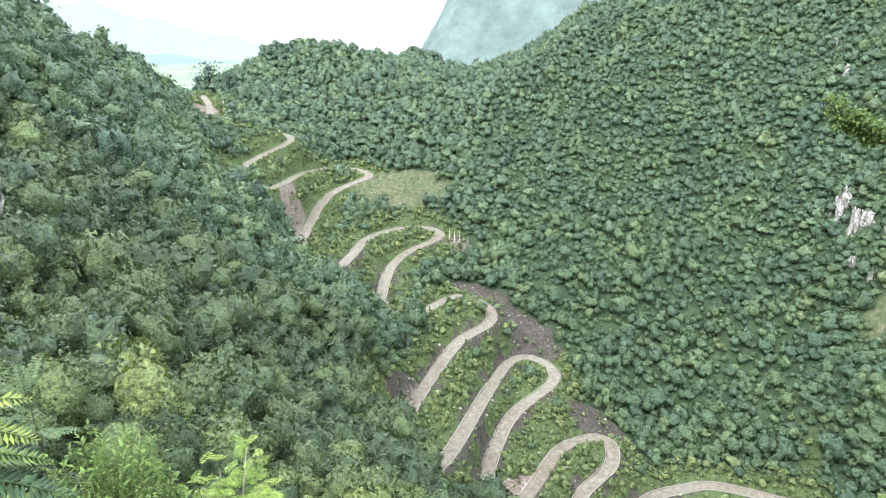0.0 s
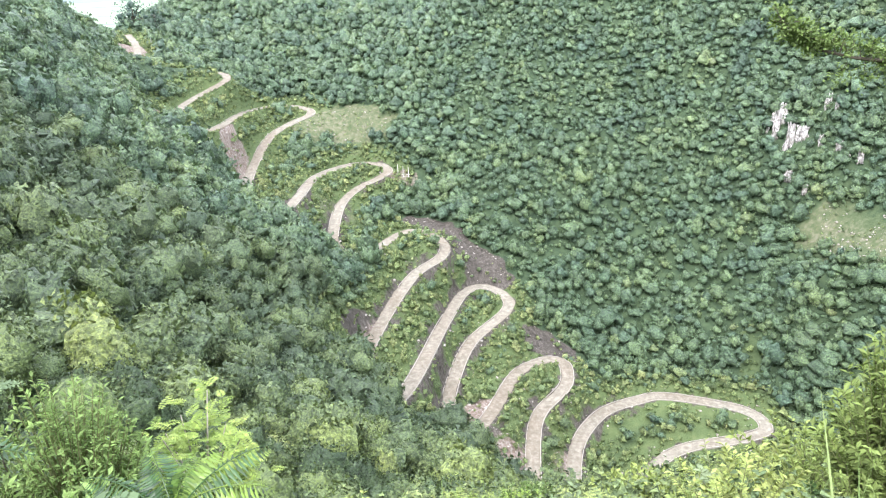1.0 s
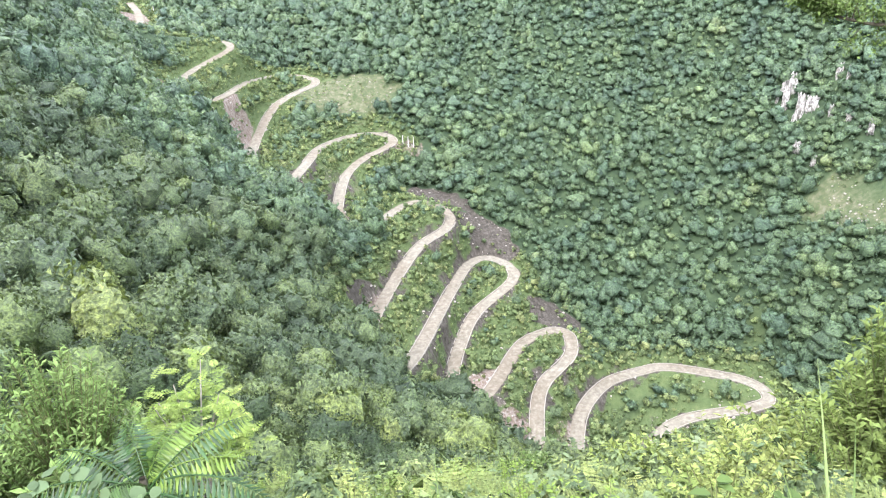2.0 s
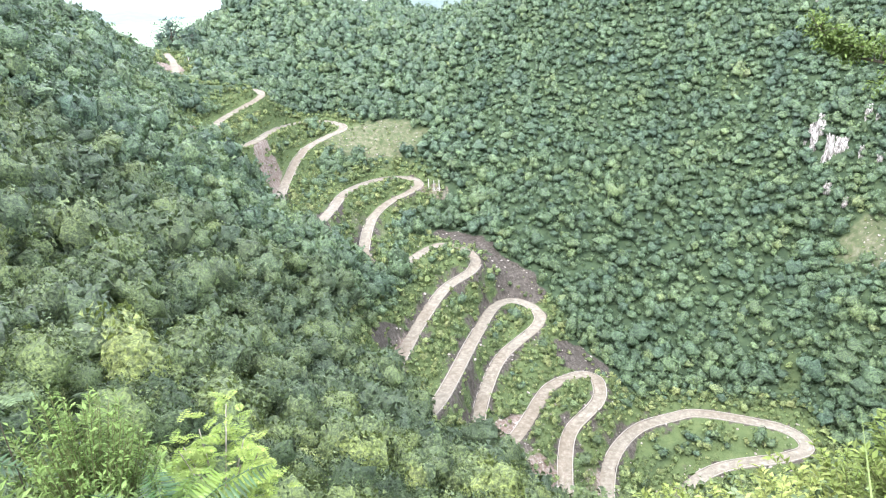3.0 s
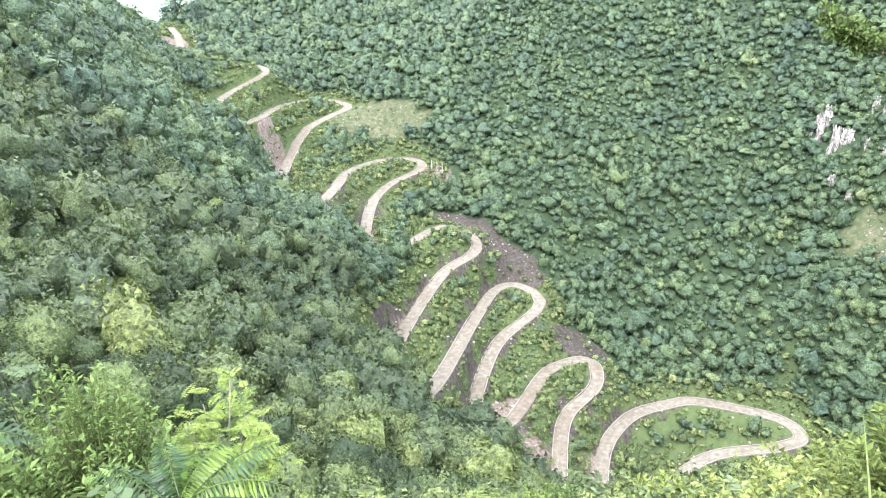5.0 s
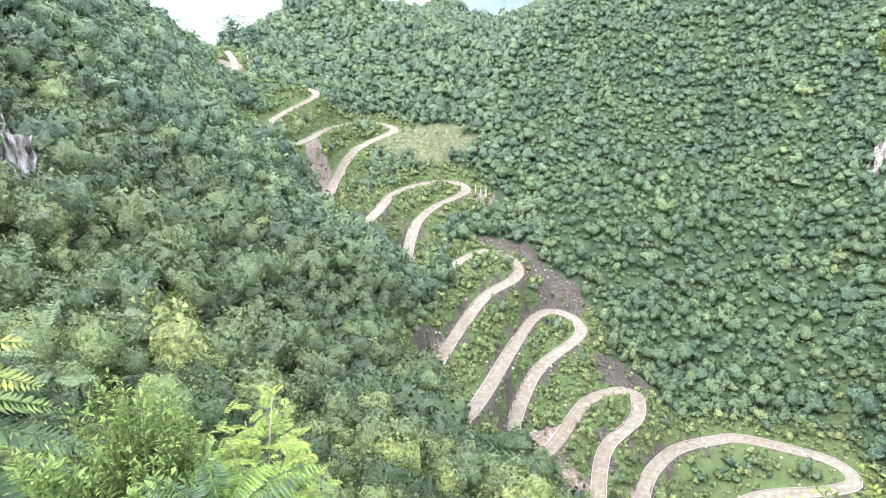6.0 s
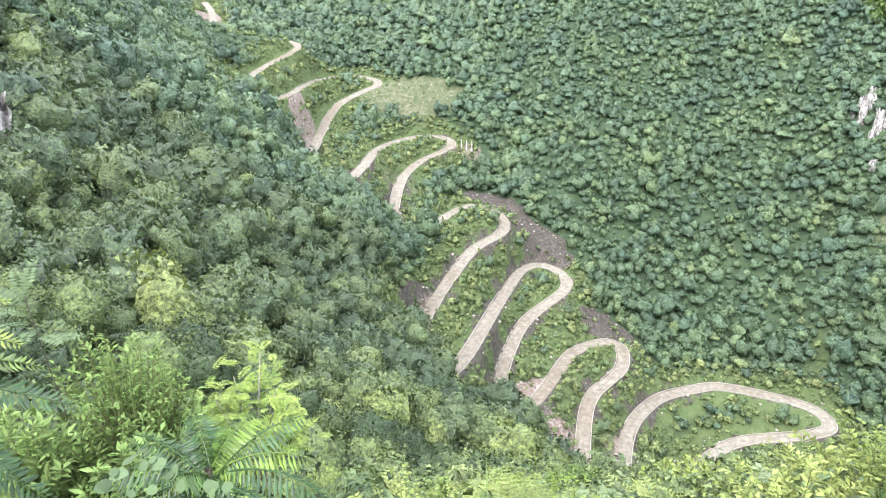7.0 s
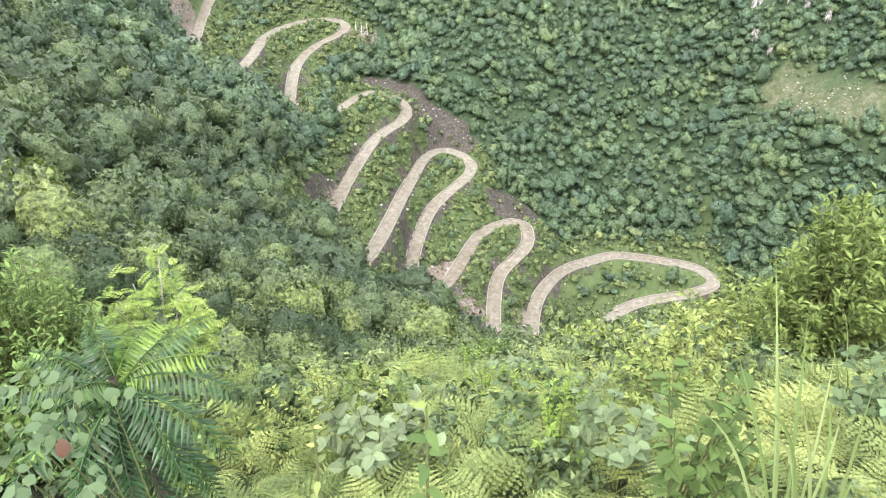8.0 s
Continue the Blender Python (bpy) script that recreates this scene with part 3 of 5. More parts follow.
# banks below the last pull to the saddle, cleared so the camera sees the road
keep &= (ellipse(x, y, -132, 420, 21, 11) > 1) & (ellipse(x, y, -158, 446, 11, 30, 12) > 1)
# woods thinned outside the bearings that the camera takes in
keep &= (np.abs(np.degrees(np.arctan2(x, y)) - 2) < 46) | (g.uniform(0, 1, len(x)) < 0.15)
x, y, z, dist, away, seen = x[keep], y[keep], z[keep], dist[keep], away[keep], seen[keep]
size = np.clip(np.exp(g.normal(0.0, 0.38, len(x))), 0.5, 2.1) * np.where((dist < 14) & ~close[keep], 0.65, 1) * np.where(close[keep], 1.2, 1)
size *= 1 + 0.22 * np.clip(steep[keep] - 0.7, 0, 0.8)
# smaller crowns on the great steep face
size *= np.where((x > 40) & (away > 300), 0.8, 1)
# trees halved along the last pull to the saddle, to fit the camera's view
size *= np.where((ellipse(x, y, -127, 400, 24, 27) < 1) | (ellipse(x, y, -156, 432, 13, 42, 12) < 1), 0.5, 1)
# woods trimmed low to keep the camera's view down to the road
low = ((away < 38) & (x > -12)) | ((away < 100) & (x > 0.08 * y))
size = np.where(low, np.minimum(size, (headroom(x, y, TREE_SIGHT_LINE) - z) / 6.0), size)
tint = np.clip(0.34 + 0.22 * wave(x, y, 60, 17) + 0.12 * wave(x, y, 23, 18) + g.normal(0, 1, len(x)) * np.where(away < 230, 0.13, 0.08) + 0.18 * (g.uniform(0, 1, len(x)) < 0.03), 0, 0.78)
turn = g.uniform(0, 6.28, len(x))
rows = np.column_stack([x, y, z - 0.6, size, turn, tint])


def dome(g, seg, polar, radius, height, sprays, size, loose=(0.75, 1.3)):
    """A small rounded tree: a billowing crown of lumps, with loose leaf sprays standing out of it."""
    bumps = unit(np.column_stack([g.normal(0, 1, (9, 2)), g.uniform(-0.3, 1.1, 9)]))
    gain, tight = g.uniform(0.1, 0.62, 9), g.uniform(5, 16, 9)
    middle, stretch = np.array([0, 0, height * 0.5]), np.array([radius * g.uniform(0.72, 1.2), radius * g.uniform(0.72, 1.2), height * 0.5])

    def reach(d):
        return 0.62 + (gain * np.exp(-tight * (1 - np.clip(d @ bumps.T, -1, 1)))).max(1)

    a = np.linspace(0, 2 * math.pi, seg, endpoint=False)
    d = [np.array([[0.0, 0.0, 1.0]])]
    for k, p in enumerate(polar):
        t = radians(p) + g.normal(0, 0.07, seg)
        w = a + (k % 2) * math.pi / seg + g.normal(0, 0.1, seg)
        d.append(np.column_stack([np.sin(t) * np.cos(w), np.sin(t) * np.sin(w), np.cos(t)]))
    d = np.vstack(d)
    v = middle + d * (reach(d) * g.uniform(0.7, 1.04, len(d)))[:, None] * stretch
    ring = np.arange(seg)
    fan = np.column_stack([0 * ring, 1 + ring, 1 + (ring + 1) % seg])
    quads = np.vstack([np.column_stack([1 + k * seg + ring, 1 + (k + 1) * seg + ring, 1 + (k + 1) * seg + (ring + 1) % seg, 1 + k * seg + (ring + 1) % seg]) for k in range(len(polar) - 1)])
    norm = np.zeros_like(v)
    for f in (fan, quads):
        fn = np.cross(v[f[:, 1]] - v[f[:, 0]], v[f[:, 2]] - v[f[:, 0]])
        for k in range(f.shape[1]):
            np.add.at(norm, f[:, k], fn)
    norm = unit(norm)
    e = g.normal(0, 1, (sprays, 3))
    e[:, 2] += 0.35
    e = unit(e)
    p = middle + e * (reach(e) * g.uniform(*loose, sprays))[:, None] * stretch
    nrm = unit(e + g.normal(0, 0.6, (sprays, 3)))
    u = unit(np.cross(nrm, g.normal(0, 1, (sprays, 3))))
    w = np.cross(nrm, u)
    s = size * g.uniform(0.5, 1.4, sprays)[:, None]
    tri = np.stack([p + u * s * 0.6 - w * s * 0.25 - nrm * s * 0.2, p + w * s * 0.5, p - u * s * 0.55 - w * s * 0.2 - nrm * s * 0.15], 1)
    tip = np.repeat(unit(0.7 * e + 0.7 * nrm), 3, axis=0)
    return np.vstack([v, tri.reshape(-1, 3)]), quads, np.vstack([fan, np.arange(sprays * 3).reshape(-1, 3) + len(v)]), np.vstack([norm, tip])


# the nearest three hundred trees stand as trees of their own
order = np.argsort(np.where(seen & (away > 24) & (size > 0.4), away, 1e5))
own, rest = order[:290], np.setdiff1d(np.arange(len(x)), order[:290])
rest = rest[(away[rest] > 40) & (size[rest] > 0.35)]
STEPS = (24, 48, 72, 96, 120)
bands = [(0, 115, [dome(g0, 10, STEPS, 2.5, 5.2, 350, 0.36, (0.82, 1.16)) for k in range(10)], "dense broadleaf trees on the flank below the lookout"),
         (115, 230, [dome(g0, 10, STEPS, 2.7, 5.2, 150, 0.56) for k in range(14)], "dense green broadleaf forest on the near flank above the road"),
         (230, 400, [dome(g0, 7, (36, 78, 125), 2.8, 5.2, 54, 0.78, (0.8, 1.3)) for k in range(30)], "dense subtropical forest of round green crowns round the road"),
         (400, 2000, [dome(g0, 6, (42, 88, 138), 2.85, 5.0, 27, 0.95, (0.82, 1.3)) for k in range(30)], "dense subtropical forest of round green crowns on the far slopes")]
for lo, hi, templates, label in bands:
    pick = rest[(away[rest] >= lo) & (away[rest] < hi)]
    scatter("forest", templates, rows[pick], MAT_FLANK if lo < 200 else MAT_HAZED_FOREST, label, "forest")


def tree(g, radius, height, leaves, leaf, tint, mat, label, group="", limbs=6, loose=False):
    """A broadleaf tree: tapered trunk with limbs, and a crown of leaf sprays."""
    v, q, t, norms, lumps = clump_crown(g, leaves, leaf, radius, height, 4, (10, 16), 0.36, True)
    if not loose:
        v, q, t, norms = dome(g, 12, STEPS, radius, height, leaves, leaf, (0.85, 1.14))
    ob = empty("tree", pose(0, 0, 0), label, "tree", group)
    bits = [tube([(0, 0, -1.2), (0.1, 0.05, height * 0.25), (0, 0.1, height * 0.5), (0, 0, height * 0.78)], [0.26, 0.2, 0.14, 0.05])]
    for k in lumps[1:limbs + 1]:
        s = height * g.uniform(0.25, 0.4)
        bits.append(tube([(0, 0, s), (k[0] * 0.45, k[1] * 0.45, s + (k[2] - s) * 0.55), tuple(k[:3])], [0.1, 0.07, 0.03], 5))
    tv, tq = gather(bits)
    child("trunk", mixed_mesh("trunk", tv, tq, np.zeros((0, 3), int), MAT_BARK, 0.4, True), ob)
    child("crown", mixed_mesh("crown", v, q, t, mat, tint, False, norms), ob)
    return ob


kinds = []
for k, (rad, hgt, lf, sz, ti) in enumerate([(2.7, 6.0, 950, 0.22, 0.16), (3.0, 6.6, 1050, 0.23, 0.42), (2.4, 5.4, 850, 0.2, 0.4),
                                            (2.9, 5.8, 950, 0.22, 0.25), (2.1, 4.8, 800, 0.2, 0.44), (3.3, 7.0, 1100, 0.24, 0.08)]):
    kinds.append(tree(np.random.RandomState(50 + k), rad, hgt, lf, sz, ti, MAT_TREE,
                      ["dark green broadleaf tree with a dense rounded crown", "tall green broadleaf tree with a spreading crown",
                       "mid green tree with a loose lumpy crown", "bluish green broadleaf tree on the steep slope",
                       "small light green tree with a thin crown", "large dark evergreen tree with a heavy crown"][k], "trees on the slope below the lookout"))
for n, i in enumerate(own):
    k = n % len(kinds)
    m = pose(x[i], y[i], z[i] - 0.6, 0, 0, math.degrees(turn[i])) @ Matrix.Scale(min(1.15, size[i]) * (0.85 if away[i] < 45 else 1.0), 4)
    if n < len(kinds):
        kinds[k].matrix_world = m
    else:
        c = copy_thing(kinds[k], pose(0, 0, 0))
        c.matrix_basis = m

SHRUBS = [dome(g0, 6, (42, 95), 1.1, 1.7, 26, 0.5) for k in range(12)]
x, y, g = spread(-200, 240, 145, 560, 2.1, 33)
z, bare, dist = heights(x, y)
past = pasture(x, y)
keep = ((dist > 2.9) & (dist < 15) & (g.uniform(0, 1, len(x)) < np.where(bare > 0.5, 0.2, 0.95) * smooth(2.4, 3.6, dist))) | (((past > 0.3) | (ellipse(x, y, *MEADOW) < 1.3)) & (dist > 4) & (g.uniform(0, 1, len(x)) < 0.55))
keep &= (ellipse(x, y, -128, 423, 24, 9) > 1) & (ellipse(x, y, -161, 462, 9, 27, 12) > 1)
keep &= (ellipse(x, y, 112, 222, 38, 15) > 1) | (g.uniform(0, 1, len(x)) < 0.4)
x, y, z = x[keep], y[keep], z[keep]
# and thick on the steep cut banks
sx, sy, gs = spread(-175, 160, 150, 500, 1.25, 35)
sz, sbare, sdist = heights(sx, sy)
pitch = np.abs(heights(sx + 1.0, sy)[0] - sz) + np.abs(heights(sx, sy + 1.0)[0] - sz)
pick = (sdist > 2.9) & (sdist < 9) & (pitch > 0.9) & (sbare < 0.4) & (gs.uniform(0, 1, len(sx)) < 0.62)
steep_rows = np.column_stack([sx, sy, sz - 0.3, gs.uniform(0.35, 0.9, len(sx)), gs.uniform(0, 6.28, len(sx)), np.clip(gs.normal(0.3, 0.25, len(sx)), 0, 0.75)])[pick]
scrub = scatter("scrub", SHRUBS, np.vstack([steep_rows, np.column_stack([x, y, z - 0.15, np.where(past[keep] > 0.3, 0.4, 1) * np.where(dist[keep] < 4.5, 0.6, 1) * np.clip(np.exp(g.normal(0.0, 0.5, len(x))), 0.3, 2.3), g.uniform(0, 6.28, len(x)),
                np.clip(g.normal(0.35, 0.25, len(x)), 0, 0.75)])]), MAT_SCRUB, "light green bushes and tall grass on the road banks", "scrub")


# ---------------------------------------------------------------- rock
def limestone(name, tone):
    m, n, l, b = material(name, 0.85, 0.25)
    t1, t2 = noise_tex(n, l, 0.9, 8, 0.7), noise_tex(n, l, 2.2, 6, 0.6)
    sep = n.new("ShaderNodeMapping")
    sep.inputs["Scale"].default_value = (1, 1, 0.14)
    l.new(n["Texture Coordinate"].outputs["Object"], sep.inputs["Vector"])
    l.new(sep.outputs[0], t1.inputs["Vector"])
    r = ramp(n, [(p, tuple(c * tone for c in q)) for p, q in ((0.33, (0.07, 0.066, 0.06)), (0.42, (0.2, 0.19, 0.172)), (0.5, (0.44, 0.42, 0.375)), (0.6, (0.74, 0.72, 0.68)))])
    l.new(t1.outputs[0], r.inputs[0])
    col = mix(n, l, 0.35, r.outputs[0], t2.outputs["Color"], "SOFT_LIGHT")
    l.new(col, b.inputs["Base Color"])
    bump(n, l, b, t1.outputs[0], 1.0, 0.6)
    return m


MAT_LIME = limestone("limestone", 0.85)
MAT_CLIFF = limestone("weathered_limestone", 0.6)
MAT_STONE = plain("rubble_stone", (0.40, 0.365, 0.32), 0.9, 0.35, 0.8)


def rock_face(place, seed, label, mat):
    """A craggy limestone face: an upright slab with a ragged outline, deep flutes and ledges, its back in the slope."""
    cx, cy, cz, rx, ry, rz, turn = place
    nu, nv = 22, 28
    u, v = np.meshgrid(np.linspace(-1, 1, nu), np.linspace(-1, 1, nv))

    def rough(p, q, k):
        return np.array([noise.noise(Vector((a * p, b * q, seed * 7.3 + k))) for a, b in zip(u.ravel(), v.ravel())]).reshape(u.shape)

    rim = np.maximum(np.abs(u) ** 2.2, np.abs(v) ** 2.6)
    flute = 0.55 * rough(3.5, 0.8, 0) + 0.4 * rough(8, 1.6, 3) + 0.25 * rough(11, 9, 5)
    ledge = 0.18 * np.sin(v * 9 + 4 * rough(1.5, 1.5, 9))
    x = u * rx * (1 + 0.3 * rough(0.6, 3.0, 12)) + 0.35 * rx * rough(0.5, 1.3, 14)
    z = v * rz * (1 + 0.3 * rough(3.0, 0.6, 16))
    y = -ry * (0.55 * (1 - rim) + flute + ledge) + 0.35 * v * rz
    front = np.column_stack([x.ravel(), y.ravel(), z.ravel()])
    back = front * np.array([0.85, 0, 0.85]) + np.column_stack([0 * x.ravel(), (0.35 * v * rz).ravel() + ry * 1.6, 0 * x.ravel()])
    i = (np.arange(nv - 1)[:, None] * nu + np.arange(nu - 1)[None]).ravel()
    faces = np.column_stack([i, i + 1, i + nu + 1, i + nu])
    n = nu * nv
    ring = np.concatenate([np.arange(nu - 1), np.arange(nv - 1) * nu + nu - 1, (n - 1) - np.arange(nu - 1), (n - nu) - np.arange(nv - 1) * nu])
    side = np.column_stack([ring, ring + n, np.roll(ring, -1) + n, np.roll(ring, -1)])
    ob = new("rock_face", mesh_from("rock_face", np.vstack([front, back]), np.vstack([faces, faces[:, ::-1] + n, side]), mat))
    ob.matrix_world = pose(cx, cy, cz, 0, 0, turn)
    return tagged(ob, label, "rock")


for k, p in enumerate(CLIFFS):
    tagged(rock_face(p, k, "grey and white weathered limestone cliff among trees", MAT_CLIFF), group="limestone cliffs")
for k, p in enumerate(OUTCROPS):
    tagged(rock_face(p, k + 10, "pale limestone outcrop showing through the forest", MAT_LIME), group="limestone outcrops")


def pebble(g):
    bm = bmesh.new()
    bmesh.ops.create_icosphere(bm, subdivisions=1, radius=0.5)
    v = np.array([q.co[:] for q in bm.verts]) * g.uniform(0.65, 1.25, (len(bm.verts), 1)) * np.array([1.2, 0.9, 0.7])
    t = np.array([[w.index for w in f.verts] for f in bm.faces])
    bm.free()
    return v, np.zeros((0, 4), int), t, None


PEBBLES = [pebble(g0) for k in range(8)]
x, y, g = spread(-200, 240, 145, 560, 1.3, 41)
z, bare, dist = heights(x, y)
chance = np.where((bare > 0.3) & (dist > 3), 0.07, 0.0) + np.where((dist > 3) & (dist < 7) & (y < 330), 0.05, 0)
for cx, cy, rx, ry in ((27, 209, 7, 15), (37, 190, 8, 11), (56, 190, 6, 14), (-76, 336, 5, 14), (214, 266, 12, 30), (2, 384, 10, 8)):
    chance = np.maximum(chance, 0.4 * (ellipse(x, y, cx, cy, rx, ry) < 1) * (dist > 2.6))
chance = np.maximum(chance, 0.85 * (ellipse(x, y, -77, 336, 5, 14) < 1) * (dist > 2.6))
chance = np.maximum(chance, 0.1 * (ellipse(x, y, -30, 428, 30, 16, 12) < 1) * (dist > 3))
keep = g.uniform(0, 1, len(x)) < chance
x, y, z = x[keep], y[keep], z[keep]
scatter("rubble", PEBBLES, np.column_stack([x, y, z + 0.05, 0.3 + 1.2 * g.uniform(0, 1, len(x)) ** 3, g.uniform(0, 6.28, len(x)), 0 * x]),
        MAT_STONE, "broken pale stones lying on the cut road banks", "rubble")


# ---------------------------------------------------------------- road edges
def road_edge(offset, width, rise, name, label, spans):
    """A low concrete edge along stretches of the road."""
    d = unit(np.gradient(road_xy, axis=0))
    side = np.column_stack([d[:, 1], -d[:, 0]])
    prof = [(0, -0.6), (0.02, rise), (width, rise), (width + 0.05, -0.9)]
    pieces = []
    for a, b in spans:
        k = np.where((road_s >= a) & (road_s <= b))[0][::2]
        if len(k) < 3:
            continue
        sgn = 1 if offset > 0 else -1
        v = np.stack([np.column_stack([road_xy[k] + side[k] * (offset + sgn * px), road_z[k] + pz]) for px, pz in prof], 1).reshape(-1, 3)
        i = (np.arange(len(k) - 1)[:, None] * 4 + np.arange(3)[None]).ravel()
        pieces.append((v, np.column_stack([i, i + 1, i + 5, i + 4])))
    v, q = gather(pieces)
    return tagged(new(name, mesh_from(name, v, q, MAT_KERB, False)), label, "kerb", kind="structure")


road_edge(2.55, 0.32, 0.28, "kerb", "low weathered concrete edge along the road", [(0, 175), (250, 470), (560, 760), (860, 1060), (1120, 1500)])
road_edge(-2.6, 0.28, 0.22, "kerb", "low concrete edge of the roadside drain", [(20, 330), (420, 640), (720, 900), (1000, 1300)])


# ---------------------------------------------------------------- poles
MAT_CONCRETE = plain("pale_concrete", (0.72, 0.70, 0.66), 0.8, 0.12, 1.0)


def ground_at(px, py):
    return float(heights(np.array([px], float), np.array([py], float))[0][0])


def utility_pole(px, py, tall, label, arm=True):
    ob = empty("utility_pole", pose(px, py, ground_at(px, py)), label, "utility pole", "concrete poles by the bend")
    v, q = tube([(0, 0, -0.5), (0, 0, tall * 0.5), (0, 0, tall)], [0.24, 0.2, 0.16], 8)
    child("pole", mixed_mesh("pole", v, q, np.zeros((0, 3), int), MAT_CONCRETE, 0, True), ob)
    v, q = tube([(0, 0, tall), (0, 0, tall + 0.12), (0, 0, tall + 0.14)], [0.19, 0.19, 0.02], 8)
    child("cap", mixed_mesh("cap", v, q, np.zeros((0, 3), int), MAT_CONCRETE, 0, True), ob)
    if arm:
        v, q = tube([(-1.1, 0, tall - 5.0), (0, 0.02, tall - 5.0), (1.1, 0, tall - 5.0)], [0.1, 0.1, 0.1], 6)
        child("crossarm", mixed_mesh("crossarm", v, q, np.zeros((0, 3), int), MAT_CONCRETE), ob, "short pale crossarm")
    return ob


utility_pole(3.8, 384, 6.8, "pale concrete pole beside the hairpin bend", False)
utility_pole(6.9, 384.5, 6.6, "pale concrete pole with a crossarm beside the bend")
utility_pole(10.0, 385, 6.8, "pale concrete pole with a crossarm beside the bend")
tagged(utility_pole(-163, 507, 6.0, "slim pale pole by the road at the saddle", False), group="pole at the saddle")

# ---------------------------------------------------------------- saddle
for k, (px, py, s, lab) in enumerate([(-192, 566, 4.4, "old spreading tree with a pale forked trunk at the saddle"),
                                      (-184, 590, 3.4, "dark rounded tree behind the saddle"),
                                      (-176, 578, 2.2, "dark green tree beside the road at the saddle"),
                                      (-203, 575, 2.5, "dark wide tree at the top of the road")]):
    ob = tree(np.random.RandomState(80 + k), 3.6, 5.6, 420, 0.42, 0.05, MAT_HAZED_FOREST, lab, "trees at the saddle", 8, True)
    ob.matrix_world = pose(px, py, ground_at(px, py) - 0.5, 0, 0, 40 * k) @ Matrix.Scale(s, 4)


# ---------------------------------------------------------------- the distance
# backdrop material: haze is painted as a pale glow over a dark base
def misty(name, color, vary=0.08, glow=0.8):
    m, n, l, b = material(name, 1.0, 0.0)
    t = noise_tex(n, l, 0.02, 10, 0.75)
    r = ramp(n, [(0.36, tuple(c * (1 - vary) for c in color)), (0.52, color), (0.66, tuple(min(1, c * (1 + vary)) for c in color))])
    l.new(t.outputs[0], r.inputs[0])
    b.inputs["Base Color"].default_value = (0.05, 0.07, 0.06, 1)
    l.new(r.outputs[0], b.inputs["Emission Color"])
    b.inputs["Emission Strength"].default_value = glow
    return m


def far_hill(name, az0, az1, reach, profile, mat, label, seed, depth=400):
    """A distant range: a rounded ridge along an arc, its crest given as degrees above level at even steps."""
    n, rows = 90, 10
    az = np.radians(np.linspace(az0, az1, n))
    crest = np.interp(np.linspace(0, 1, n), np.linspace(0, 1, len(profile)), profile)
    g = np.random.RandomState(seed)
    crest = crest + np.convolve(g.normal(0, 0.35, n + 8), np.ones(5) / 5, "same")[4:-4]
    top = np.tan(np.radians(crest)) * reach
    v = []
    for k in range(rows):
        f = k / (rows - 1)
        r = reach - depth * (1 - f)
        v.append(np.column_stack([np.sin(az) * r, np.cos(az) * r, -75 + (np.maximum(top, -70) + 75) * math.sin(f * math.pi / 2) ** 0.8]))
    v = np.stack(v, 0).reshape(-1, 3)
    i = (np.arange(rows - 1)[:, None] * n + np.arange(n - 1)[None]).ravel()
    me = mesh_from(name, v, np.column_stack([i, i + 1, i + n + 1, i + n]), mat, True)
    return tagged(new(name, me), label, "mountains", kind="structure")


far_hill("backdrop", -48, -8, 3600, [5.5, 5.2, 4.6, 3.4, 2.6, 1.0, -0.2, -1], misty("far_haze_glow", (0.52, 0.60, 0.62)), "pale misty mountains far beyond the plain", 3)
far_hill("backdrop", -60, -16, 2600, [6, 5, 4.2, 3.2, 2.2, 0.2, -0.9, -1.2], misty("mid_haze_glow", (0.37, 0.47, 0.485)), "hazy blue-green mountains beyond the plain", 5)
far_hill("backdrop", -2.4, 22, 1250, [-2, 5.2, 6.4, 7.2, 6.2, 7.0, 6, 5], misty("near_haze_glow", (0.27, 0.345, 0.325), 0.35), "hazy steep limestone mountain behind the ridge", 8, 160)


def plain_fields():
    """Flat farmland beyond the saddle, in strips, its haze painted as a pale glow."""
    m, n, l, b = material("fields_haze_glow", 1.0, 0.0)
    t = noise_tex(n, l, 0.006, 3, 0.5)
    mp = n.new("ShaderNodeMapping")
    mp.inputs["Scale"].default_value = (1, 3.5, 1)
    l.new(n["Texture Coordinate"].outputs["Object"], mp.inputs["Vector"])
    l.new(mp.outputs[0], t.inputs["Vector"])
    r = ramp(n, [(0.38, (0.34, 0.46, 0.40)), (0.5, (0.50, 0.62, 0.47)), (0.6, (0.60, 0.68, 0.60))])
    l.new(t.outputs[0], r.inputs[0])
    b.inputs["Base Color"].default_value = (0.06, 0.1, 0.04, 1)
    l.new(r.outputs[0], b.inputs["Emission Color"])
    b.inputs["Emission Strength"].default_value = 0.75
    az, rr = np.radians(np.linspace(-60, 30, 40)), np.array([720, 1400, 2000, 2800, 3800, 4600])
    v = np.stack([np.column_stack([np.sin(az) * q, np.cos(az) * q, np.full(40, -58.0)]) for q in rr]).reshape(-1, 3)
    i = (np.arange(5)[:, None] * 40 + np.arange(39)[None]).ravel()
    me = mesh_from("backdrop", v, np.column_stack([i, i + 40, i + 41, i + 1])[:, ::-1], m)
    return tagged(new("backdrop", me), "pale green farmland on the misty plain", "fields", kind="structure")


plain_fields()


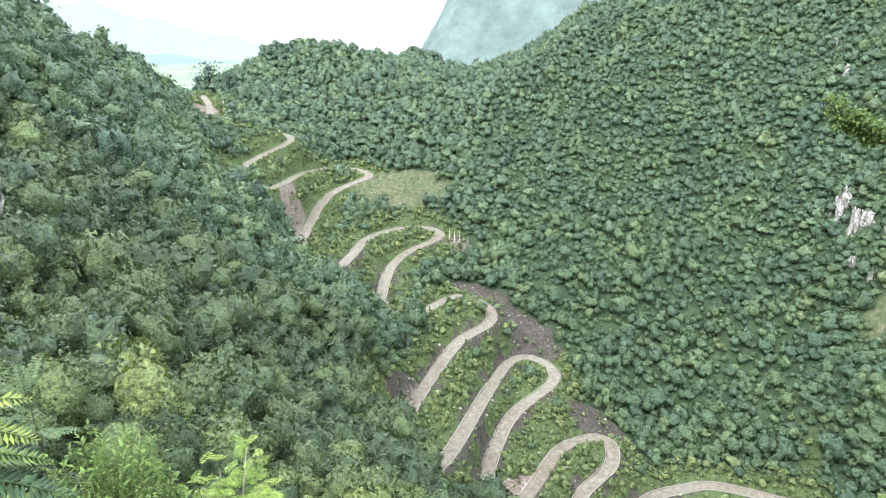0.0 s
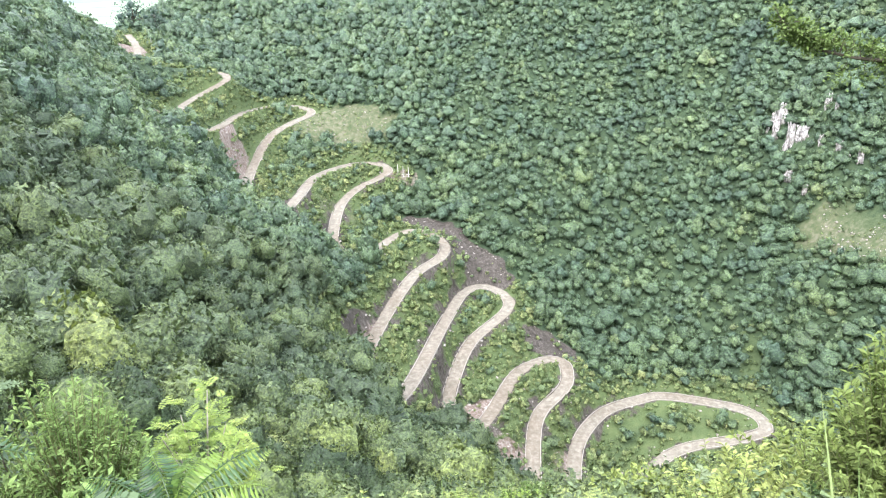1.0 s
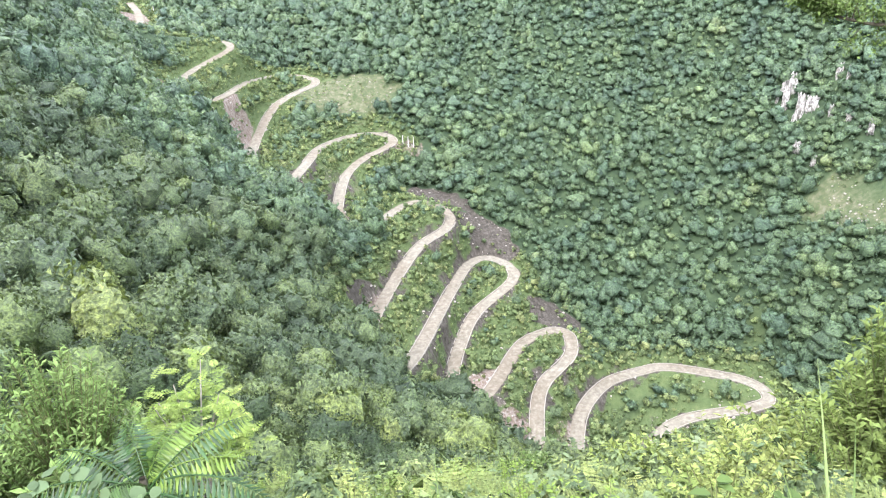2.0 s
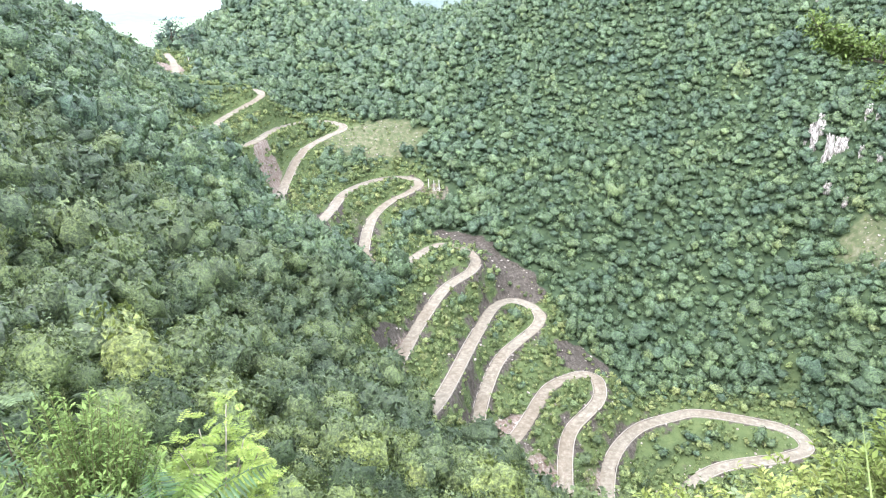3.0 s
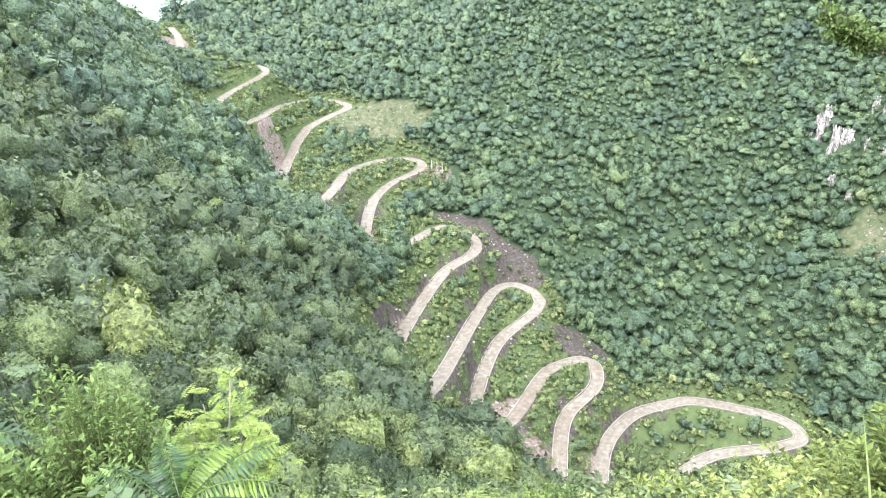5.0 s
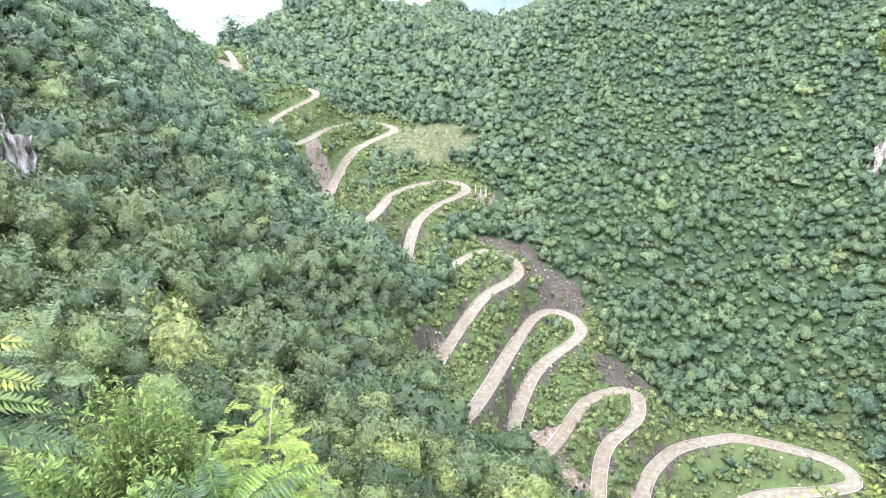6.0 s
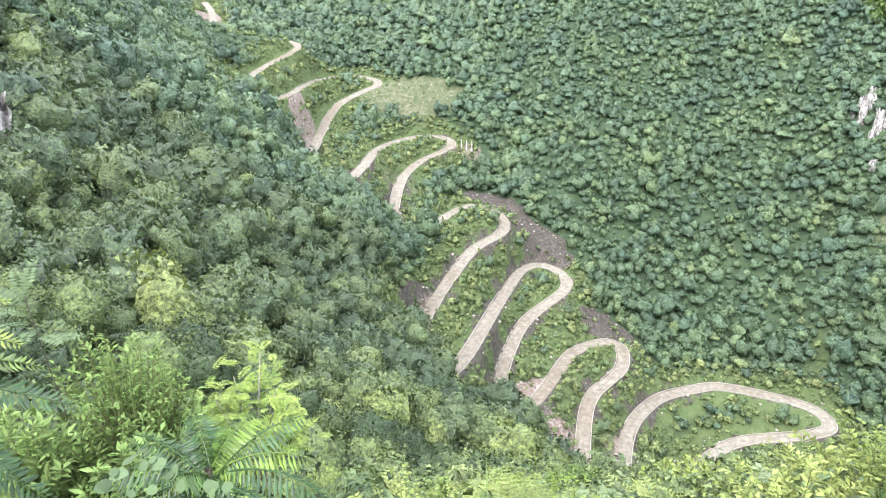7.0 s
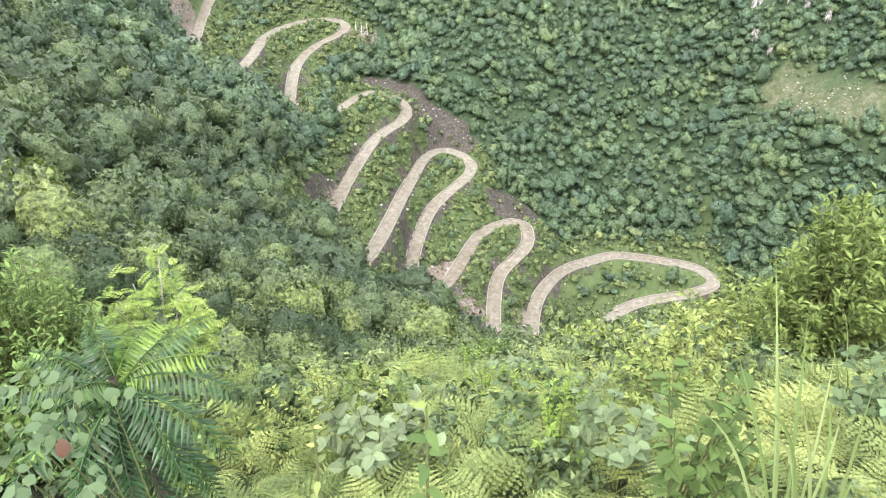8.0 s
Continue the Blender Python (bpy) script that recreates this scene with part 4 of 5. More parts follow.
# ---------------------------------------------------------------- plants round the lookout
MAT_FERN = leaf_material("fern_leaves", [(0.0, (0.12, 0.17, 0.06)), (0.3, (0.27, 0.325, 0.11)), (0.6, (0.39, 0.44, 0.15)), (1.0, (0.50, 0.49, 0.19))], 0.18, 0.65, 0.12, 0.35)
MAT_DARKFERN = leaf_material("glossy_fern", [(0.0, (0.02, 0.055, 0.018)), (0.4, (0.042, 0.095, 0.026)), (0.7, (0.14, 0.22, 0.03)), (1.0, (0.28, 0.32, 0.04))], 0.06, 0.4, 0.4, 0.4)
MAT_BUSH = leaf_material("bush_leaves", [(0.0, (0.06, 0.11, 0.035)), (0.4, (0.135, 0.20, 0.06)), (0.7, (0.245, 0.31, 0.09)), (1.0, (0.36, 0.40, 0.14))], 0.13, 0.65, 0.12, 0.45)
MAT_YELLOW = leaf_material("young_leaves", [(0.0, (0.17, 0.27, 0.055)), (0.5, (0.27, 0.38, 0.08)), (1.0, (0.36, 0.44, 0.12))], 0.2, 0.5, 0.2, 0.3)
MAT_GREY = leaf_material("felted_leaves", [(0.0, (0.085, 0.135, 0.065)), (0.5, (0.15, 0.215, 0.10)), (1.0, (0.27, 0.33, 0.18))], 0.15, 0.6, 0.2, 0.3)
MAT_GRASS = leaf_material("grass_blades", [(0.0, (0.13, 0.21, 0.07)), (0.5, (0.21, 0.29, 0.10)), (1.0, (0.36, 0.41, 0.2))], 0.12, 0.65, 0.12, 0.3)
MAT_RED = leaf_material("red_leaf", [(0.0, (0.10, 0.042, 0.026)), (1.0, (0.14, 0.07, 0.04))], 0.25, 0.5, 0.4, 0.1)
MAT_LANCE = leaf_material("lance_leaves", [(0.0, (0.095, 0.165, 0.055)), (0.4, (0.20, 0.295, 0.092)), (1.0, (0.37, 0.45, 0.175))], 0.15, 0.6, 0.15, 0.45)
MAT_STEM = plain("green_stem", (0.20, 0.22, 0.09), 0.6, 0.25, 12.0)
MAT_TWIG = plain("grey_twig", (0.42, 0.38, 0.32), 0.8, 0.25, 9.0)
NO_TRIS = np.zeros((0, 3), int)


def arc(length, rise, bend, steps=18):
    """A stalk from the origin towards +y: starts at rise degrees and bends down by bend degrees on its way."""
    a = np.radians(rise - bend * np.linspace(0, 1, steps) ** 1.3)
    d = np.column_stack([0 * a, np.cos(a), np.sin(a)]) * (length / (steps - 1))
    return np.vstack([[0, 0, 0], np.cumsum(d[1:], axis=0)])


def along_path(p, f):
    i = np.clip(np.asarray(f) * (len(p) - 1), 0, len(p) - 1.001)
    k = i.astype(int)
    w = (i - k)[:, None]
    return p[k] * (1 - w) + p[k + 1] * w, unit(p[k + 1] - p[k])


def simple_frond(g, length, rise, bend, pairs, pinna, width, droop=0.35, bare=0.16):
    """A feather-shaped frond with one row of long leaflets on each side."""
    p = arc(length, rise, bend)
    f = np.linspace(bare, 0.985, pairs)
    at, d = along_path(p, f)
    size = pinna * np.interp(f, [bare, 0.3, 0.6, 0.85, 1.0], [0.6, 1.0, 0.95, 0.62, 0.22])
    bits = [tube(p, np.linspace(0.009, 0.002, len(p)) * length, 5)]
    for s in (-1, 1):
        side = np.tile([[s, 0.0, 0.0]], (pairs, 1))
        go = unit(side + d * 0.38 + np.array([[0, 0, -droop]]) + g.normal(0, 0.06, (pairs, 3)))
        up = np.cross(d, side) * s
        bits.append(blades(at, go, up + g.normal(0, 0.1, (pairs, 3)), size * g.uniform(0.9, 1.1, pairs), width * size / pinna, 0.12, 0.14))
    return gather(bits)


def bracken_frond(g, length, rise, bend, pairs=11, sub=7, spread_w=0.34):
    """A finely cut frond: side branches that carry leaflets of their own."""
    p = arc(length, rise, bend)
    f = np.linspace(0.26, 0.97, pairs)
    at, d = along_path(p, f)
    size = length * spread_w * np.interp(f, [0.26, 0.42, 0.7, 1.0], [0.75, 1.0, 0.66, 0.1])
    bits = [tube(p[::3], np.linspace(0.007, 0.002, len(p[::3])) * length, 3)]
    bb, dd, uu, ll, half = [], [], [], [], []
    for s in (-1, 1):
        for k in range(pairs):
            side = np.array([s, 0, 0]) + d[k] * 0.45 + np.array([0, 0, -0.12]) + g.normal(0, 0.05, 3)
            side /= np.linalg.norm(side)
            up = unit(np.cross(d[k], np.array([s, 0, 0])) * s)
            h = np.linspace(0.08, 0.97, sub)
            base = at[k] + side[None] * (h * size[k])[:, None] - np.array([[0, 0, 0.32]]) * (h ** 2 * size[k])[:, None]
            cross = unit(np.cross(side, up))
            for q in (-1, 1):
                bb.append(base)
                dd.append(np.tile(cross * q + side * 0.45, (sub, 1)) + g.normal(0, 0.08, (sub, 3)))
                uu.append(np.tile(up, (sub, 1)))
                ll.append(size[k] * 0.135 * np.interp(h, [0, 0.3, 1], [0.9, 1.0, 0.25]))
                half.append(np.full(sub, size[k] * 0.72 / sub))
    half = np.concatenate(half)
    bb, dd, uu, ll = np.vstack(bb), unit(np.vstack(dd)), np.vstack(uu), np.concatenate(ll)
    w = np.cross(dd, uu) * half[:, None]
    v = np.stack([bb - w, bb + w, bb + dd * ll[:, None] - uu * (ll * 0.15)[:, None]], 1).reshape(-1, 3)
    sv, sq = gather(bits)
    return np.vstack([sv, v]), sq, np.arange(len(v)).reshape(-1, 3) + len(sv)


def turned(yaw, tilt=0.0, scale=1.0, place=(0, 0, 0)):
    return pose(*place, tilt, 0, yaw) @ Matrix.Scale(scale, 4)


g4 = np.random.RandomState(77)
# fern fronds, built once and shared
BRACKEN = []
for k in range(5):
    v, q, tri = bracken_frond(np.random.RandomState(k), 0.46, 72 - 7 * k, 80 + 9 * k)
    BRACKEN.append([mixed_mesh("frond", v, q, tri, MAT_FERN, t) for t in (0.05, 0.17, 0.3)])


def fern(px, py, pz, size, fronds, tone, label, group="ferns on the lookout slope"):
    ob = empty("fern", pose(px, py, pz, 0, 0, g4.uniform(0, 360)), label, "fern", group)
    for k in range(fronds):
        me = BRACKEN[g4.randint(5)][tone]
        child("frond", me, ob, "", turned(360 / fronds * k + g4.uniform(-25, 25), g4.uniform(-14, 22), size * g4.uniform(0.75, 1.15)))
    return ob


def leaflets(base, along, face, length, width, droop=0.15, oval=False):
    """Small pointed leaves of four corners, creased across, or of six round an oval folded along its middle."""
    along = unit(np.asarray(along, float))
    side = unit(np.cross(along, face))
    up = np.cross(side, along)
    length, width = np.asarray(length)[:, None], np.asarray(width)[:, None]
    if oval:
        fold = up * width * 0.12
        low, high = base + along * length * 0.28 + fold, base + along * length * 0.68 + fold - up * length * droop * 0.4
        v = np.stack([base, low + side * width * 0.48, high + side * width * 0.4, base + along * length - up * length * droop, high - side * width * 0.4, low - side * width * 0.48], 1).reshape(-1, 3)
        k = np.arange(len(base))[:, None] * 6
        return v, np.concatenate([k + np.array([[0, 1, 2, 3]]), k + np.array([[0, 3, 4, 5]])])
    mid = base + along * length * 0.48 + up * width * 0.14
    v = np.stack([base, mid + side * width * 0.5, base + along * length - up * length * droop, mid - side * width * 0.5], 1).reshape(-1, 3)
    return v, np.arange(len(v)).reshape(-1, 4)


def broad_leaf(base, along, face, length, width, droop=0.3, fold=0.25):
    """One large leaf with a rounded outline, a crease along its middle and a drooping tip."""
    along = unit(np.asarray(along, float))
    side = unit(np.cross(along, face))
    up = np.cross(side, along)
    v, q = [], []
    for k, f in enumerate(np.linspace(0, 1, 7)):
        w = width * 0.5 * math.sin(math.pi * min(1, f * 0.93 + 0.04)) ** 0.75 * (1 - 0.25 * f)
        c = np.asarray(base) + along * length * f - up * length * droop * f * f
        v += [c - side * w + up * w * fold, c, c + side * w + up * w * fold]
        if k:
            i = 3 * k
            q += [(i - 3, i - 2, i + 1, i), (i - 2, i - 1, i + 2, i + 1)]
    return np.array(v), np.array(q)


def shrub_mesh(g, tall, wide, sprigs, leaf_n, leaf, width, rise=0.55, droop=0.15):
    """Stems and leaves of a bush: sprigs that fan out of the base, with leaves set round them."""
    stems, bb, dd, uu, ll = [], [], [], [], []
    for k in range(sprigs):
        a, r = g.uniform(0, 6.283), wide * math.sqrt(g.uniform(0, 1))
        h = tall * g.uniform(0.55, 1.0) * (1 - 0.35 * (r / wide) ** 2)
        end = np.array([math.cos(a) * r, math.sin(a) * r, h])
        mid = np.array([end[0] * 0.45, end[1] * 0.45, h * 0.6])
        stems.append(tube([(end[0] * 0.08, end[1] * 0.08, 0), mid, end], [0.007 * tall ** 0.5, 0.005 * tall ** 0.5, 0.002], 3))
        f = g.uniform(0.12, 1.0, leaf_n) ** 0.7
        path = np.array([mid * 0.1, mid * 0.6, mid, (mid + end) / 2, end])
        at, d = along_path(path, f)
        out = g.normal(0, 1, (leaf_n, 3))
        out = unit(out - d * (out * d).sum(1, keepdims=True))
        bb.append(at)
        dd.append(out + d * rise)
        uu.append(np.tile([[0, 0, 1.0]], (leaf_n, 1)) + out * -0.2 + g.normal(0, 0.2, (leaf_n, 3)))
        ll.append(leaf * g.uniform(0.6, 1.25, leaf_n))
    ll = np.concatenate(ll)
    return gather(stems), leaflets(np.vstack(bb), np.vstack(dd), np.vstack(uu), ll, ll * width, droop, width > 0.55)


def shrub(kind, m, label, group=""):
    (sv, sq), (lv, lq), mat, tint = kind
    ob = empty("shrub", m, label, "shrub", group)
    child("stem", mixed_mesh("stem", sv, sq, NO_TRIS, MAT_STEM, 0.4, True), ob)
    child("foliage", mixed_mesh("foliage", lv, lq, NO_TRIS, mat, tint), ob)
    return ob


def sprinkle(proto, spots_list, tall, lift=-0.05):
    """Copies of a plant of that height at plan spots: x, y, size, turn."""
    n = -1
    for px, py, s, a in spots_list:
        s = min(s, (headroom(px, py, BUSH_SIGHT_LINE) - ground_at(px, py)) / tall)
        if s < 0.35:
            continue
        n += 1
        m = pose(px, py, ground_at(px, py) + lift, g4.uniform(-8, 8), g4.uniform(-8, 8), a) @ Matrix.Scale(s, 4)
        if n == 0:
            proto.matrix_world = m
        else:
            copy_thing(proto, pose(0, 0, 0)).matrix_basis = m


def field(count, seed, y0, y1, lo=-26, hi=48, gap=0.35):
    """Plan spots over the near slope, no two closer than gap."""
    g, out = np.random.RandomState(seed), []
    tries = 0
    while len(out) < count and tries < count * 60:
        tries += 1
        r, a = math.sqrt(g.uniform(y0 ** 2, y1 ** 2)), radians(g.uniform(lo, hi))
        p = (r * math.sin(a), r * math.cos(a))
        if all((p[0] - q[0]) ** 2 + (p[1] - q[1]) ** 2 > gap ** 2 for q in out):
            out.append(p)
    return [(*p, g.uniform(0.7, 1.25), g.uniform(0, 360)) for p in out]


# bracken bank below the lookout
for px, py, s, a in field(225, 5, 1.6, 5.4, -18, 57, 0.21):
    tone = int(np.clip(g4.normal(1.0, 0.9), 0, 2))
    s = min(s * (0.62 + 0.1 * py), (headroom(px, py, BUSH_SIGHT_LINE) - ground_at(px, py)) / 0.4)
    if s < 0.4:
        continue
    fern(px, py, ground_at(px, py) - 0.02, s, g4.randint(4, 7), tone, "light green bracken fern with finely cut arching fronds")

# mixed bushes among and below the ferns
for k, (tall, wide, sprigs, n, leaf, width, mat, tint, label) in enumerate([
        (0.75, 0.45, 20, 36, 0.055, 0.5, MAT_BUSH, 0.45, "leafy green bush with pointed leaves on the slope"),
        (0.9, 0.5, 22, 36, 0.046, 0.55, MAT_BUSH, 0.2, "dark green bush with small leaves on the slope"),
        (0.55, 0.4, 16, 26, 0.05, 0.75, MAT_GREY, 0.3, "grey-green bush with broad felted leaves"),
        (0.8, 0.5, 20, 38, 0.045, 0.45, MAT_YELLOW, 0.1, "yellow-green bush with small young leaves"),
        (0.6, 0.4, 14, 18, 0.07, 0.66, MAT_GREY, 0.6, "pale green shrub with a few large soft leaves"),
        (0.5, 0.35, 12, 26, 0.06, 0.6, MAT_BUSH, 0.05, "low dark green bush with broad glossy leaves"),
        (1.1, 0.7, 26, 44, 0.055, 0.45, MAT_BUSH, 0.6, "tall light green bush with narrow leaves")]):
    proto = shrub((*shrub_mesh(np.random.RandomState(30 + k), tall, wide, sprigs, n, leaf, width), mat, tint), pose(0, 0, 0), label, "bushes on the lookout slope")
    sprinkle(proto, field(6 if tall < 0.7 else 2, 60 + k, 2.2, 5.0, -16, 56, 0.6) + field(17, 160 + k, 4.4, 12, -34, 50, 0.6) + field(10, 90 + k, 9, 20, -36, 50, 1.2), tall)

# low tangle that hides the soil
TANGLE = [clump_crown(np.random.RandomState(k), 120, 0.085, 0.42, 0.4, 0, (4, 6), 0.3, True) for k in range(6)]
spot_list = field(600, 11, 1.7, 20, -44, 60, 0.34)
# nearer clumps get darker tints, painting shade into the gaps between ferns
rows = np.array([(px, py, ground_at(px, py) - 0.06, s * (0.7 + 0.06 * py), a, g4.uniform(0.0, 0.3) if py < 6 else g4.uniform(0.0, 0.55)) for px, py, s, a in spot_list])
scatter("undergrowth", TANGLE, rows, MAT_SCRUB, "tangled low green undergrowth on the lookout slope", "undergrowth")
BELOW = [clump_crown(np.random.RandomState(20 + k), 210, 0.24, 1.2, 1.9, 2, (7, 11), 0.3, True) for k in range(6)]
spot_list = field(330, 12, 14, 44, -46, 60, 1.2)
rows = np.array([(px, py, ground_at(px, py) - 0.25, min(s, (headroom(px, py, TREE_SIGHT_LINE) - ground_at(px, py)) / 2.0), a, g4.uniform(0.0, 0.38)) for px, py, s, a in spot_list])
rows = rows[rows[:, 3] > 0.3]
scatter("undergrowth", BELOW, rows, MAT_TREE, "dense bushes on the steep drop below the lookout", "undergrowth")


# the large dark fern
def big_fern(px, py, pz):
    ob = empty("fern", pose(px, py, ground_at(px, py)), "large glossy dark green fern with long feathered fronds", "fern")
    top = pz - ground_at(px, py)
    v, q = tube([(0, 0, -0.1), (0.02, 0, top * 0.5), (0, 0, top - 0.05)], [0.03, 0.022, 0.014], 8)
    child("trunk", mixed_mesh("trunk", v, q, NO_TRIS, MAT_BARK, 0.4, True), ob)
    # yaw, tilt, length, rise, bend, tint
    for k, (yaw, length, rise, bend, tint) in enumerate([
            (-36, 0.4, 60, 70, 0.42), (-60, 0.52, 50, 62, 0.1), (-84, 0.5, 42, 75, 0.45), (-104, 0.62, 36, 85, 0.2), (-122, 0.74, 34, 95, 0.15),
            (-146, 0.74, 26, 95, 0.06), (172, 0.7, 22, 90, 0.2), (150, 0.66, 28, 90, 0.12), (98, 0.52, 38, 75, 0.1), (66, 0.5, 44, 70, 0.05),
            (30, 0.4, 55, 65, 0.1), (-20, 0.26, 75, 60, 0.4), (140, 0.26, 70, 70, 0.4), (-132, 0.66, 6, 75, 0.03), (122, 0.6, 20, 70, 0.05), (-162, 0.62, 4, 70, 0.03),
            (-176, 0.66, -14, 60, 0.05), (-150, 0.7, -16, 58, 0.08), (166, 0.62, -18, 55, 0.04), (-128, 0.68, -12, 62, 0.1)]):
        fv, fq = simple_frond(np.random.RandomState(k), length * 0.88, rise, bend, 21, 0.11, 0.017, 0.9)
        child("frond", mixed_mesh("frond", fv, fq, NO_TRIS, MAT_DARKFERN, tint), ob, "yellow-green young frond" if tint > 0.4 else "",
              pose(g4.uniform(-0.03, 0.03), g4.uniform(-0.03, 0.03), top - 0.1, 0, 0, yaw))
    return ob


big_fern(-0.97, 1.98, -0.16)

# a second feathered plant beside the lookout, its tips bright yellow-green
ob = empty("fern", pose(-2.15, 1.95, ground_at(-2.15, 1.95)), "yellow-green fern with long feathered fronds beside the bushes", "fern")
lift = 0.38 - ground_at(-2.15, 1.95)
v, q = tube([(0, 0, -0.1), (0, 0, lift * 0.6), (0.02, 0.02, lift)], [0.05, 0.04, 0.03], 7)
child("trunk", mixed_mesh("trunk", v, q, NO_TRIS, MAT_BARK, 0.4, True), ob)
for k, (yaw, length, rise, bend, tint, drop) in enumerate([(-62, 0.62, 22, 42, 0.85, 0.0), (-75, 0.66, 8, 40, 0.8, 0.0), (-55, 0.7, -8, 30, 0.7, 0.1), (-72, 0.85, -12, 25, 0.5, 0.15),
                                                           (-95, 0.7, -10, 45, 0.2, 0.25), (-40, 0.6, 35, 60, 0.6, 0.0), (30, 0.6, 30, 60, 0.5, 0.0), (110, 0.6, 20, 60, 0.4, 0.1),
                                                           (-85, 0.8, -25, 30, 0.15, 0.35), (-110, 0.7, -5, 60, 0.3, 0.2)]):
    fv, fq = simple_frond(np.random.RandomState(40 + k), length * 0.88, rise, bend, 26, 0.12, 0.026, 0.22)
    child("frond", mixed_mesh("frond", fv, fq, NO_TRIS, MAT_DARKFERN, tint * (1.0 if k < 3 else 0.75)), ob, "", pose(0, 0, lift - drop, 0, 0, yaw))


# round-leaved creeper
def disc_leaves(base, normal, radius, g):
    n, k = len(base), 9
    nrm = unit(normal)
    u = unit(np.cross(nrm, g.normal(0, 1, (n, 3))))
    w = np.cross(nrm, u)
    a = np.linspace(0, 2 * math.pi, k, endpoint=False)
    rim = 1 + 0.07 * g.normal(0, 1, (n, k)) + np.where(np.arange(k) == 0, 0.2, 0)
    ring = base[:, None] + radius[:, None, None] * rim[..., None] * (u[:, None] * np.cos(a)[None, :, None] + w[:, None] * np.sin(a)[None, :, None] * 0.9)
    ring = ring - nrm[:, None] * (radius[:, None] * 0.22 * np.cos(a * 2)[None] ** 2)[..., None]
    v = np.concatenate([base[:, None], ring], 1).reshape(-1, 3)
    i = np.arange(n)[:, None] * (k + 1)
    t = np.stack([i + 0 * a[None].astype(int), i + 1 + np.arange(k)[None], i + 1 + (np.arange(k)[None] + 1) % k], -1).reshape(-1, 3)
    return v, t


cg = ground_at(-0.69, 1.2)
ob = empty("creeper", pose(-0.69, 1.2, cg), "creeper with round grey-green leaves and one red leaf", "creeper")
g = np.random.RandomState(15)
n = 85
base = np.column_stack([g.uniform(-0.17, 0.12, n), g.uniform(-0.22, 0.06, n), np.zeros(n)])
base[:, 2] = 0.44 - cg + 0.55 * base[:, 1] + g.uniform(-0.06, 0.03, n)
lean = np.column_stack([g.normal(0, 0.45, n), g.normal(-0.55, 0.4, n), np.full(n, 0.9)])
for k, (lo, hi, tint) in enumerate([(0, 35, 0.0), (35, 65, 0.08), (65, n, 0.2)]):
    v, t = disc_leaves(base[lo:hi], lean[lo:hi], g.uniform(0.010, 0.019, hi - lo), g)
    child("foliage", mixed_mesh("foliage", v, np.zeros((0, 4), int), t, MAT_GREY, tint, True), ob)
v, t = disc_leaves(np.array([[0.02, -0.11, 0.425 - cg]]), np.array([[0.1, -0.9, 0.7]]), np.array([0.018]), g)
child("leaf", mixed_mesh("leaf", v, np.zeros((0, 4), int), t, MAT_RED, 0.4, True), ob, "brownish red leaf")
for k in range(12):
    e = base[k * 7] - np.array([0, 0, 0.01])
    sv, sq = tube([(0, 0, -0.03), (e[0] * 0.7, e[1] * 0.3 + 0.05, e[2] * 0.6), e], [0.004, 0.003, 0.0015], 5)
    child("stem", mixed_mesh("stem", sv, sq, NO_TRIS, MAT_STEM, 0.4, True), ob)


# the upright shoot with broad leaves
def shoot(px, py, top, label, leaf=0.12, n=9, seed=3, mat=None, lean=(0.02, 0.1)):
    gz = ground_at(px, py)
    h = top - gz
    g = np.random.RandomState(seed)
    ob = empty("seedling", pose(px, py, gz), label, "plant")
    path = np.array([(0, 0, -0.05), (lean[0] * 0.4, lean[1] * 0.4, h * 0.5), (lean[0], lean[1], h)])
    v, q = tube(path, [0.009, 0.007, 0.003], 6)
    child("stem", mixed_mesh("stem", v, q, NO_TRIS, MAT_STEM, 0.4, True), ob)
    f = np.linspace(max(0.3, 1 - 0.6 / h), 1.0, n)
    at, d = along_path(path, f)
    for k in range(n):
        a = k * 2.4 + g.uniform(-0.3, 0.3)
        out = np.array([[math.cos(a), math.sin(a), 0.5 if k > n - 3 else 0.05]])
        v, q = broad_leaf(at[k], out[0], np.array([0, -0.3, 1.0]), leaf * (0.55 if k > n - 3 else g.uniform(0.8, 1.15)), leaf * 0.5 * (0.7 if k > n - 3 else 1))
        child("leaf", mixed_mesh("leaf", v, q, NO_TRIS, mat or MAT_BUSH, 0.5 if k > n - 3 else 0.1, True), ob, "yellow-green young leaf" if k > n - 3 else "")
    return ob


shoot(0.12, 1.36, 0.03, "upright seedling with broad pointed green leaves", 0.075, 13)
shoot(-0.28, 1.75, -0.45, "small pale seedling with narrow leaves", 0.06, 6, 6, MAT_FERN)


